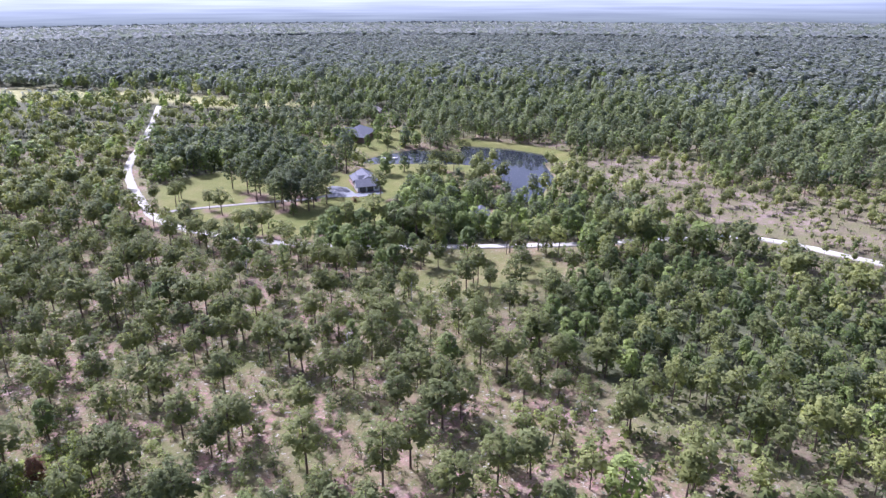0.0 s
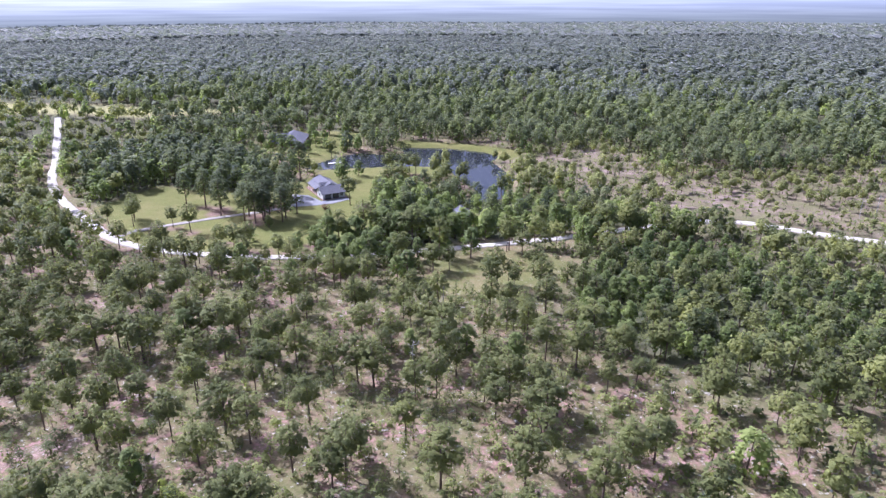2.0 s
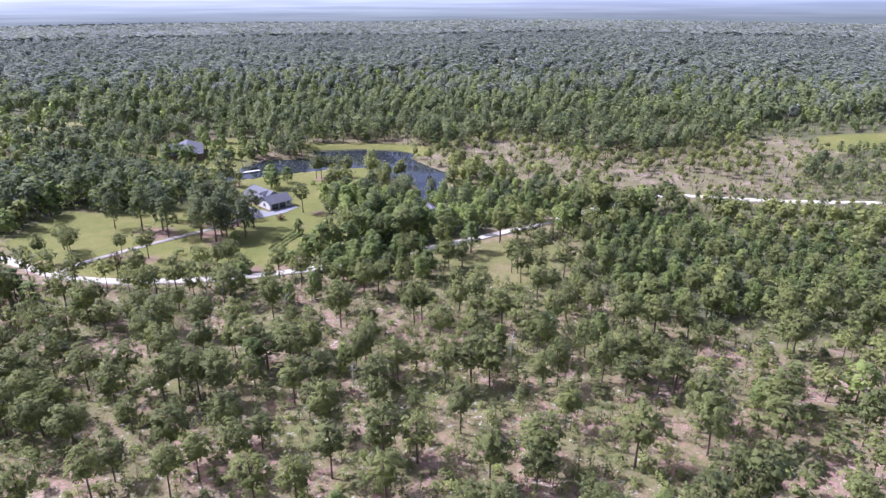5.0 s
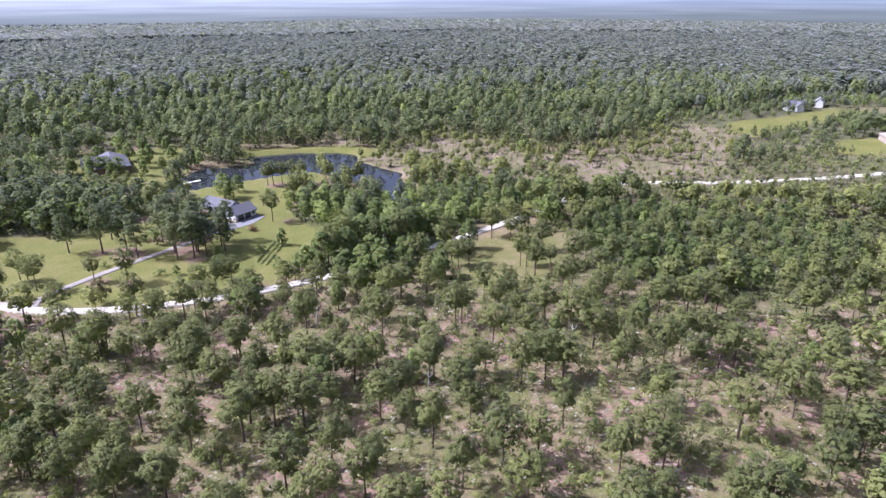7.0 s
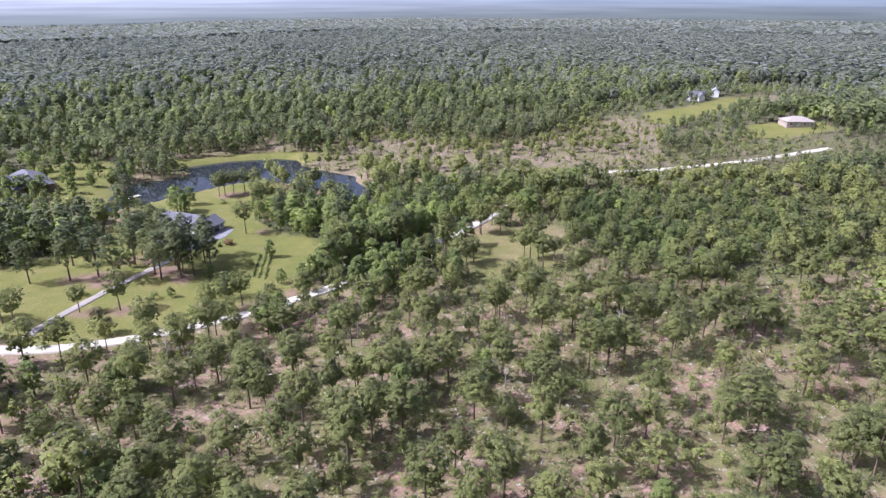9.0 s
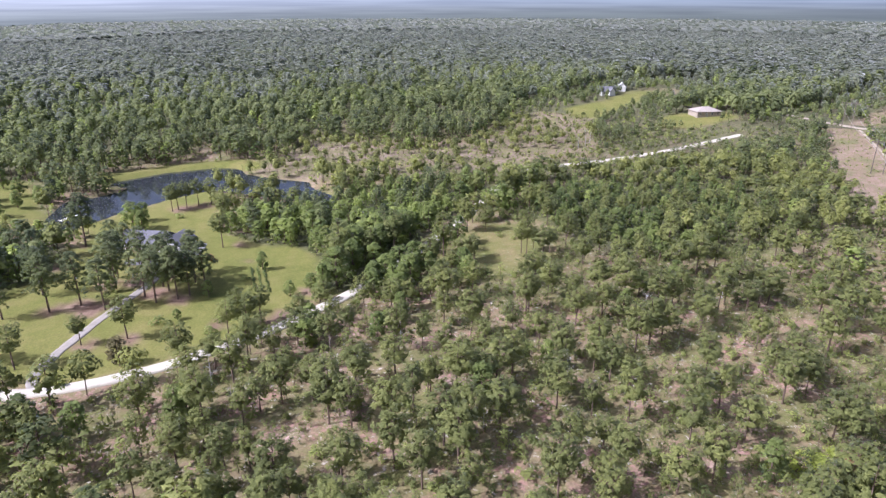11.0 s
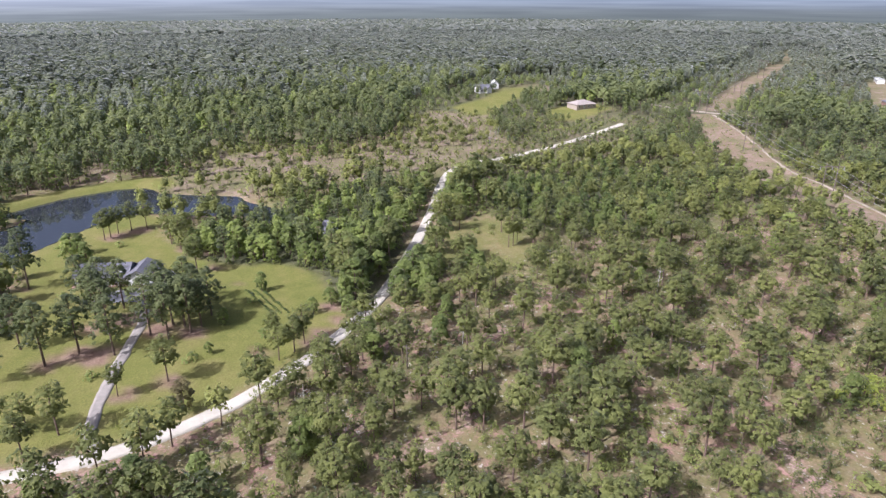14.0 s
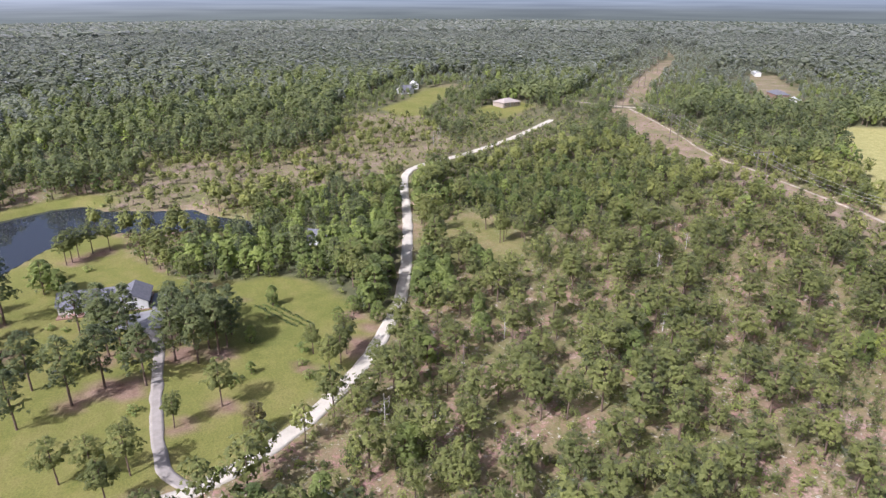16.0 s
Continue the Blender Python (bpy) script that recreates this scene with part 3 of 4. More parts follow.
def build_tree(kind, level):
    if level >= 3:
        lv, tint, soft = far_crown(kind, level)
        h, r = FAR_SHAPE[kind][0], TRUNK_R[kind]
        tv, tf = limb([(0, 0, -0.3), (0, 0, h * 0.8)], [r * 1.2, r * 0.4], 3)
        if level > 3:
            tv, tf = np.zeros((0, 3)), np.zeros((0, 3), int)
        return h, lv, tint, soft, np.array(tv), np.array(tf)
    h, lean, cs, rs, limbs = crown_plan(kind)
    per, size, slim, keep = DETAIL[kind][level]
    n = max(4, int(len(cs) * keep))
    pick = rng.permutation(len(cs))[:n]
    lv, tint, soft = sprays(cs[pick], rs[pick] * (1.0, 1.08, 1.2)[level], per, size, slim, 0.35, np.zeros(2))
    lv[:, 2] = np.maximum(lv[:, 2], 0.05)
    sides = (6, 4, 3)[level]
    r = TRUNK_R[kind]
    bend = rng.uniform(-0.2, 0.2)
    ks = (0, 0.3, 0.62, 0.97) if level < 2 else (0, 0.9)
    tv, tf = limb([(lean[0] * k + bend * math.sin(3 * k), lean[1] * k, h * k - (0.4 if k == 0 else 0)) for k in ks],
                  [r * (1.25 - 1.05 * k) for k in ks], sides)
    if level == 0:
        for z0, ex, ey, z1 in limbs:
            k = z0 / h
            a = (lean[0] * k + bend * math.sin(3 * k), lean[1] * k, z0)
            v, f = limb([a, (0.55 * (a[0] + ex), 0.55 * (a[1] + ey), (z0 + z1) / 2 + 0.1), (ex, ey, z1)], [r * 0.32, r * 0.2, r * 0.08], 3)
            tf += [tuple(i + len(tv) for i in q) for q in f]
            tv += v
    return h, lv, tint, soft, np.array(tv), np.array(tf)


PROTO = {k: [[build_tree(k, lv) for _ in range(8)] for lv in range(6)] for k in DETAIL}


def plant_stuff(name, label, category, kind, level, x, y, z, h, tone, leaf=None):
    """Many trees of one kind joined into one object."""
    x, y, z, h, tone = [np.asarray(a, float) for a in (x, y, z, h, tone)]
    which = rng.integers(0, len(PROTO[kind][level]), len(x))
    vs, fs, ix, ts, ns, base = [], [], [], [], [], 0
    sides = (6, 4, 3, 3, 3, 3)[level]
    for w, (h0, lv, lt, ln, tv, tf) in enumerate(PROTO[kind][level]):
        k = np.nonzero(which == w)[0]
        if not len(k):
            continue
        s = h[k] / h0
        wide = s * rng.uniform(0.8, 1.22, len(k)) * (1.1 if level == 4 else 1.0)
        a = rng.uniform(0, 6.283, len(k))
        ca, sa = np.cos(a)[:, None], np.sin(a)[:, None]
        v = np.concatenate([lv, tv])
        out = np.stack([(v[None, :, 0] * ca - v[None, :, 1] * sa) * wide[:, None] + x[k, None],
                        (v[None, :, 0] * sa + v[None, :, 1] * ca) * wide[:, None] + y[k, None],
                        v[None, :, 2] * s[:, None] + z[k, None]], -1)
        turn = 2 * math.pi * (np.arange(len(tv)) % sides) / sides
        q = np.concatenate([ln, np.stack([np.cos(turn), np.sin(turn), 0 * turn], 1)])
        ns.append(np.stack([q[None, :, 0] * ca - q[None, :, 1] * sa, q[None, :, 0] * sa + q[None, :, 1] * ca, np.repeat(q[None, :, 2], len(k), 0)], -1).reshape(-1, 3))
        f1 = np.arange(len(lv)).reshape(-1, 3)
        f = np.concatenate([f1, tf + len(lv)])
        fs.append((f[None] + (np.arange(len(k)) * len(v))[:, None, None] + base).reshape(-1, 3))
        vs.append(out.reshape(-1, 3))
        ix.append(np.tile(np.r_[np.zeros(len(f1)), np.ones(len(tf))], len(k)))
        ts.append((np.r_[lt, np.zeros(len(tv))][None] + tone[k, None]).ravel())
        base += len(v) * len(k)
    me = raw_mesh(name, np.concatenate(vs), np.concatenate(fs), [leaf or LEAF[kind], BARK], np.concatenate(ix), np.concatenate(ts), True, np.concatenate(ns))
    return tagged(new(name, me), label, category, kind="stuff")


NEAR_MESH = {}


def plant_tree(name, kind, x, y, h, label, group, wide=1.0, leaf=None):
    """One tree as a thing with its trunk and crown."""
    w = int(rng.integers(0, len(PROTO[kind][0])))
    key = (kind, w, leaf)
    if key not in NEAR_MESH:
        h0, lv, lt, ln, tv, tf = PROTO[kind][0][w]
        NEAR_MESH[key] = (h0, raw_mesh("trunk", tv, tf, [BARK], shade=True),
                          raw_mesh("crown", lv, np.arange(len(lv)).reshape(-1, 3), [leaf or LEAF[kind]], tint=lt + 0.33, shade=True, normals=ln))
    h0, trunk, crown = NEAR_MESH[key]
    s = h / h0
    m = Matrix.LocRotScale((x, y, at_ground(x, y, -0.05)), Euler((0, 0, float(rng.uniform(0, 6.283)))), (s * wide, s * wide, s))
    root = thing(name, m, label, "tree" if kind not in ("scrub",) else "bush", group)
    for part_name, me in (("trunk", trunk), ("crown", crown)):
        new(part_name, me).parent = root
    return root


# ---------------------------------------------------------------- trees on the lawns
LAWN_PINES = [(39.8, 268, 14.6), (88.5, 285.8, 17), (128.3, 274.2, 10), (130, 272.6, 10.5), (134, 271, 10), (136, 267, 10.5), (136.2, 261.8, 10.5),
              (10.8, 257.5, 10), (25.7, 240.5, 10.5), (22.3, 249.7, 7.5), (43.9, 262, 14), (41, 254, 13.5), (58.8, 261.4, 14), (49.5, 247.6, 14.5),
              (54, 243, 14), (48.3, 238.2, 14), (54.8, 258.3, 13), (111.5, 247.6, 11), (89, 240.5, 11.5), (52, 240, 13), (57, 246, 14), (46, 243, 13.5),
              (60, 238, 12.5), (63, 262, 13.5), (51, 236, 12), (74, 268, 13), (70, 262, 13.5), (66, 241, 13), (63, 246, 13.5), (57, 234, 12.5), (68, 257, 13),
              (28.5, 217.5, 8.5), (31.5, 214, 9), (35, 211.5, 9.5), (38.5, 218.5, 7.5), (35, 277, 12), (13.7, 268.5, 9), (12.5, 263, 8.5), (3.6, 261, 9), (50, 276, 13)]
LAWN_OAKS = [(106, 278.5, 10.5), (115.5, 279.5, 7.5), (52.5, 258.3, 5), (69.5, 221.5, 6), (50.2, 230.5, 5), (104, 274, 8), (36, 233, 3.2),
             (54.5, 203.5, 5.5), (47, 199.5, 6), (58, 199.5, 7), (51, 208.5, 4.5)]
LAWN_BUSHES = [(31.2, 256.3, 2.2), (33.4, 237, 2.6), (77.7, 241.8, 2.0), (28.5, 222, 2.4), (40, 220.5, 3.0), (34.6, 222, 2.0), (4.6, 243.6, 2.2), (60, 268, 3.2),
               (80, 275, 2.0), (78, 271.5, 1.6), (62, 224, 1.8), (93, 262, 2.4), (120, 268, 2.4), (66, 246, 2.2)]
for x, y, h in LAWN_PINES:
    plant_tree("pine_tree", "stand_pine" if h > 11.8 else "pine", x, y, h * 1.1, "tall green pine with bare lower trunk standing on the mown lawn", "pines on the lawn", 1.02)
for x, y, h in ((103, 193.5, 9.5), (101, 198.5, 10), (99, 204, 9.5), (97, 192, 9)):
    plant_tree("broadleaf_tree", "broadleaf", x, y, h, "rounded green broadleaf tree beside the small outbuilding", "trees round the outbuilding")
YARD_OAKS = [(108, 352, 8), (111, 344, 8.5), (126, 345, 9), (131, 360, 9.5), (121, 369, 9), (101, 361, 8), (138, 373, 10), (134, 350, 9), (146, 367, 10), (151, 356, 9),
             (110, 349, 8), (103, 352, 8.5), (107, 358, 8), (127, 334, 7), (136, 331, 7.5), (116, 334, 7), (92, 352, 6), (104, 340, 8), (142, 343, 8)]
for x, y, h in YARD_OAKS:
    plant_tree("shade_tree", "broadleaf", x, y, h, "rounded dark green yard tree beside the brick house", "shade trees round the brick house", 1.15)
for x, y, h in LAWN_OAKS:
    plant_tree("shade_tree", "broadleaf", x, y, h, "rounded dark green broadleaf tree on the mown lawn", "shade trees on the lawn", 1.15)
plant_tree("oak_tree", "broadleaf", 13.2, 235.8, 7.2, "bronze-green oak tree on the lawn by the road", "shade trees on the lawn", 1.05, BRONZE)
plant_tree("red_bush", "scrub", 77.7, 240.5, 2.4, "reddish garden shrub on the lawn by the forecourt", "bushes on the lawn", 1.3, RUSSET)
plant_tree("rust_tree", "broadleaf", -22.0, 100.5, 5.5, "small rust-brown dying tree among green brush", "trees of the open wood", 1.1, RUSSET)
for x, y, h in LAWN_BUSHES:
    plant_tree("garden_bush", "scrub", x, y, h, "rounded dark garden bush on the lawn", "bushes on the lawn", 1.1, LEAVES)


# ---------------------------------------------------------------- dead trees
def dead_tree(x, y, h):
    """A bare grey snag."""
    root = thing("dead_tree", pose(x, y, at_ground(x, y, 0), 0, 0, float(rng.uniform(0, 360))), "bare grey dead tree standing among green pines", "tree", "dead trees")
    v, f = limb([(0, 0, -0.3), (0.1, 0, h * 0.5), (-0.1, 0.15, h)], [0.14, 0.1, 0.03], 6)
    new("trunk", raw_mesh("trunk", v, f, [SNAG])).parent = root
    for k in range(9):
        z, a, w = h * rng.uniform(0.3, 0.9), 2.4 * k, h * rng.uniform(0.15, 0.32)
        v, f = limb([(0, 0, z), (0.6 * w * math.cos(a), 0.6 * w * math.sin(a), z + 0.2 * w), (w * math.cos(a + 0.3), w * math.sin(a + 0.3), z + 0.7 * w)], [0.06, 0.045, 0.015], 4)
        new("limb", raw_mesh("limb", v, f, [SNAG])).parent = root


for x, y, h in ((6, 213, 6.5), (-2, 206, 5), (-8, 158, 5.5), (24, 176, 6), (36, 118, 7), (60, 139, 6.5), (10, 140, 5), (225, 100, 9), (229, 97, 8), (222, 104, 8.5), (48, 95, 6)):
    dead_tree(x, y, h)


# ---------------------------------------------------------------- woods
GAP_EAST = [(317, 113), (345, 70), (322, 50), (296, 72), (300, 90)]


def on_open_ground(x, y):
    """How far inside any open, treeless place."""
    d = np.full(x.shape, -1e9)
    for p in (LAWN, LAWN_FAR, LAWN_SHED, FIELD_NORTH, LAWN_EAST, LAWN_BEIGE, YARD_EAST, CUT, CUT_FAR, FIELD_EAST, YARD_SOUTH, POND):
        d = np.maximum(d, inside(p, x, y))
    d = np.maximum(d, 4.4 - near_line(ROAD, x, y))
    d = np.maximum(d, inside(GAP_EAST, x, y))
    d = np.maximum(d, 4.5 - near_line(CROSSING, x, y))
    return np.maximum(d, 5.5 - near_line(DAM, x, y))


def jittered(x0, x1, y0, y1, step):
    gx, gy = np.meshgrid(np.arange(x0, x1, step), np.arange(y0, y1, step))
    gx = gx + (np.arange(gx.shape[0]) % 2)[:, None] * step / 2
    x, y = gx.ravel(), gy.ravel()
    return x + rng.uniform(-0.48, 0.48, x.shape) * step, y + rng.uniform(-0.48, 0.48, x.shape) * step


def in_sector(x, y):
    """The wide quarter of the country that the flight faces."""
    a = np.degrees(np.arctan2(x + 110, y + 15))
    b = np.degrees(np.arctan2(x + 110, y - 260))
    return (a > -22) & (b < 162)


TALL_PINES = [(-24, 168), (-13, 165), (-10, 155), (-2, 144), (4, 143), (-2, 114), (-13, 123), (20, 124), (29, 107), (36, 66), (46, 92), (40, 99), (21, 145), (-3, 187),
               (-10, 174), (10, 71), (-39, 178), (56, 118), (15, 157), (34, 78), (28, 75), (48, 87), (44, 96), (16, 133), (18, 84), (45, 68), (82, 87), (73, 69),
               (92, 56), (-9, 94), (40, 114), (74, 93), (77, 109), (-19, 173), (20, 176), (27, 160), (1, 191), (61, 103), (33, 135), (-21, 136), (-3, 171),
               (-23, 181), (-26, 147), (-8, 221)]
for x, y in TALL_PINES + [(77, 158.6)]:
    plant_tree("pine_tree", "pine", x, y, float(rng.uniform(10.0, 13.0)) if x != 77 else 8.6, "tall green pine with a rounded crown and bare trunk", "trees of the open wood", float(rng.uniform(0.92, 1.15)))


def sow_woods():
    x, y = jittered(-700, 1020, -800, 1130, 5.0)
    r = np.hypot(x - 30, y - 150)
    keep = (r < 980) & (in_sector(x, y) | (r < 260)) & (on_open_ground(x, y) < 0.5)
    x, y, r = x[keep], y[keep], r[keep]
    side = near_line(ROAD, x, y)
    belt, stand, thick = inside(BELT, x, y) > 0, inside(STAND, x, y) > 0, inside(THICKET, x, y) > 0
    clear, yellow = inside(CLEARING, x, y) > 0, inside(YELLOW, x, y) > 0
    patch = waves(x, y, 38.0, 6.0)
    grove = waves(x, y, 17.0, 9.0)
    far = smooth(150, 240, r)
    savanna = (0.31 + 0.2 * smooth(135, 190, y) + 0.14 * patch + 0.18 * grove) * (inside(GLADE, x, y) < 0)
    for hx, hy in TALL_PINES:
        savanna = savanna * smooth(3.5, 6.0, np.hypot(x - hx, y - hy))
    wild = (0.58 + 0.15 * patch) * smooth(1000, 860, r)
    p = savanna * (1 - far) + wild * far
    east = smooth(60, 110, x) * smooth(160, 110, y)
    p = np.maximum(p, (0.78 + 0.15 * grove) * east)
    p = np.where(belt | stand | thick, 0.95, p)
    verge = (side < 15) & (((x > 45) & (x < 93)) | ((x > 122) & (x < 162)))
    p = np.where((x < -8) & (y > 245), np.maximum(p, 0.5 + 0.2 * grove), p)
    p = np.where(verge, 0.95, p)
    p = np.where((side < 13) & (x > -25) & (x < 46) & (y < 250), 0.5 + 0.3 * grove, p)
    p = np.where(clear, 0.62 + 0.35 * grove, p)
    p = np.where(yellow, 0.26, p)
    ok = rng.uniform(size=len(x)) < p
    x, y, r, belt, stand, thick, clear, far, patch, verge = [a[ok] for a in (x, y, r, belt, stand, thick, clear, far, patch, verge)]
    u = rng.uniform(size=len(x))
    kind = np.where(u < 0.9, 0, 2)
    deep = (far > 0.5) & (u < 0.75)
    kind = np.where(deep, 1, kind)
    kind = np.where((far > 0.5) & (u >= 0.75), 2, kind)
    kind = np.where(belt, np.where(u < 0.8, 2, 1), kind)
    kind = np.where(verge, np.where(u < 0.75, 2, 0), kind)
    kind = np.where(thick, np.where(u < 0.7, 2, 0), kind)
    kind = np.where(stand, np.where(u < 0.55, 1, 2), kind)
    kind = np.where(clear, np.where(u < 0.7, 0, 3), kind)
    low, high = np.array([7.5, 9.5, 6.0, 2.0]), np.array([12.5, 13.0, 9.5, 4.5])
    h = low[kind] + (high - low)[kind] * rng.uniform(size=len(x)) ** 0.9
    h = np.where(clear, h * 0.62, h)
    h = np.where(stand, h * (1.12 - 0.3 * smooth(55, 85, x)), h)
    h = np.where(thick, h * 0.85, h)
    h = np.where(verge, h * 1.2, h)
    h = np.where(belt, h * (1.12 - 0.35 * smooth(100, 135, x)), h)
    low_wood = smooth(90, 130, x) * smooth(130, 100, y) * (~clear) * (r < 260)
    h = h * (1 - 0.18 * low_wood)
    north = (x < 60) & (y > 300) & (r < 420) & (~stand)
    kind = np.where(north, np.where(u < 0.85, 0, 2), kind)
    h = np.where(north, 7.0 + 3.5 * u, h)
    h = np.where((x > 60) & (x < 112) & (y > 295) & (y < 348) & (~stand), 4.0 + 3.0 * u, h)
    thin = north & (rng.uniform(size=len(x)) < 0.45)
    h = np.where(thin, h * 0.5, h)
    tone = 0.45 + 0.22 * rng.normal(size=len(x)) + 0.1 * patch
    tone = np.where(stand, tone - 0.16, tone)
    # Beyond 390 m the tone is raised as painted haze, plus uneven stands.
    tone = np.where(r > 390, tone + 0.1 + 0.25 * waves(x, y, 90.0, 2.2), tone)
    h = np.where((inside(CUT, x, y) > -16) & (r < 330), h * 0.85, h)
    h = np.where((near_line(ROAD, x, y) < 26) & (x > 172) & (y < 150), h * 0.45, h)
    edge = np.full(x.shape, -1e9)
    for p in (CUT_FAR, YARD_SOUTH, LAWN_EAST, YARD_EAST):
        edge = np.maximum(edge, inside(p, x, y))
    h = np.where(edge > -32, h * 0.55, h)
    h = np.where((inside(LAWN_BEIGE, x, y) > -35) & (x < 275), h * 0.6, h)
    tone = np.where(belt & (kind == 2), tone + 0.12, tone)
    tone = np.where(thick & (kind == 2), tone - 0.2, tone)
    return x, y, r, kind, h, np.clip(tone, 0.02, 0.95)


wx, wy, wr, wk, wh, wt = sow_woods()
wz = height(wx, wy) - 0.1
KINDS = ("pine", "stand_pine", "broadleaf", "young")
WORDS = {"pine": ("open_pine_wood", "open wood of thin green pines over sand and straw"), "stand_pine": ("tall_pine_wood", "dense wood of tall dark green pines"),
         "broadleaf": ("broadleaf_wood", "dense rounded green broadleaf trees"), "young": ("young_pines", "young pines scattered over the clearing")}
order = np.argsort(wr + 1e6 * (wk == 3))
single = order[:255]
for i in single:
    plant_tree(("pine_tree", "pine_tree", "broadleaf_tree", "pine_tree")[wk[i]], KINDS[wk[i]], wx[i], wy[i], wh[i],
               "slender green pine with bare trunk on straw-covered sand" if wk[i] < 2 else "rounded green broadleaf tree among the pines", "trees of the open wood", float(rng.uniform(0.85, 1.25)))
left = np.ones(len(wx), bool)
left[single] = False
# Leaf material turns paler with distance, blended at random, as painted haze.
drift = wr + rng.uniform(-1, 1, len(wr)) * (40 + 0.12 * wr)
for k, kind in enumerate(KINDS):
    for level, lo, hi in ((0, 0, 70), (1, 70, 135), (2, 135, 290), (3, 290, 430), (4, 430, 2000)):
        q = left & (wk == k) & (wr >= lo) & (wr < hi)
        n, w = WORDS[kind]
        for leaf, near, off in ((None, -1, 400), (HAZED_MID, 400, 680), (HAZED_FAR, 680, 3000)):
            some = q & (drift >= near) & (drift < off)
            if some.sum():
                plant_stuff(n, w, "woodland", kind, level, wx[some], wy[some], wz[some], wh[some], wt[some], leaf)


def sow_far_woods():
    """The tree tops of the woods beyond, out to the haze."""
    x, y = jittered(-1400, 1450, -1300, 1600, 7.0)
    r = np.hypot(x - 30, y - 150)
    keep = (r > 930) & (r < HAZE_AT - 10) & in_sector(x, y) & (on_open_ground(x, y) < -3)
    x, y = x[keep], y[keep]
    tone = np.clip(0.4 + 0.2 * rng.normal(size=len(x)) + 0.28 * waves(x, y, 95.0, 2.2), 0.02, 0.95)
    h = rng.uniform(14.5, 17.0, len(x)) + 1.2 * waves(x, y, 120.0, 4.1)
    # These tree tops carry the haze-painted needle colour.
    plant_stuff("far_woods", "endless hazy green woodland reaching to the horizon", "woodland", "broadleaf", 5, x, y, height(x, y) - 3.0, h, tone, HAZED_FAR)


sow_far_woods()


def sow_understory():
    x, y = jittered(-220, 330, -60, 520, 2.9)
    r = np.hypot(x - 30, y - 150)
    keep = (r < 330) & (in_sector(x, y) | (r < 190)) & (on_open_ground(x, y) < 0.3)
    x, y, r = x[keep], y[keep], r[keep]
    clear = inside(CLEARING, x, y) > 0
    patch = waves(x, y, 26.0, 1.5)
    p = (1.15 - 0.4 * smooth(130, 180, y) + 0.45 * patch) * smooth(330, 180, r)
    p = np.where(inside(YELLOW, x, y) > 0, 0.08, p)
    p = np.where(clear, 0.65 + 0.4 * patch, p)
    ok = rng.uniform(size=len(x)) < p
    x, y, r, patch, clear = x[ok], y[ok], r[ok], patch[ok], clear[ok]
    young = rng.uniform(size=len(x)) < 0.5 + 0.4 * waves(x, y, 40.0, 7.7)
    h = np.where(young, rng.uniform(1.8, 4.8, len(x)), rng.uniform(0.9, 2.6, len(x))) * np.where(clear, 0.75, 1.0)
    return x, y, r, young, h, np.clip(0.42 + 0.24 * rng.normal(size=len(x)), 0.02, 0.95)


ux, uy, ur, uk, uh, ut = sow_understory()
uz = height(ux, uy) - 0.05
for kind, flag, n, w in (("young", True, "pine_saplings", "young bushy pine saplings under the pines"), ("scrub", False, "scrub", "low green scrub oak and brush on sand")):
    for level, lo, hi in ((0, 0, 85), (1, 85, 150), (2, 150, 400)):
        q = (uk == flag) & (ur >= lo) & (ur < hi)
        plant_stuff(n, w, "undergrowth", kind, level, ux[q], uy[q], uz[q], uh[q], ut[q])


def sow_cut():
    """Low brush that grows back in the cleared strip and the fields."""
    x, y = jittered(-40, 330, -150, 70, 2.0)
    d = np.maximum(inside(CUT, x, y), inside(CUT_FAR, x, y))
    ok = (d > 1) & (rng.uniform(size=len(x)) < 0.3 + 0.3 * waves(x, y, 14.0, 3.3)) & (near_line(ROAD, x, y) > 3)
    x, y = x[ok], y[ok]
    plant_stuff("cut_brush", "low brown-green brush in the cleared strip", "undergrowth", "scrub", 2, x, y, height(x, y) - 0.05,
                rng.uniform(0.4, 1.0, len(x)), np.clip(0.4 + 0.25 * rng.normal(size=len(x)), 0.02, 0.9))


sow_cut()


def sow_glade():
    """Bright yellow-green brush that fills one glade."""
    x, y = jittered(-32, -8, 84, 116, 1.5)
    ok = inside(GLADE, x, y) > -1.5
    x, y = x[ok], y[ok]
    ob = plant_stuff("glade_brush", "bright yellow-green brush filling a sunny glade", "undergrowth", "scrub", 0, x, y, height(x, y) - 0.05,
                     rng.uniform(1.0, 2.2, len(x)), np.clip(0.85 + 0.1 * rng.normal(size=len(x)), 0.5, 1.0))
    ob.data.materials[0] = LIME


sow_glade()


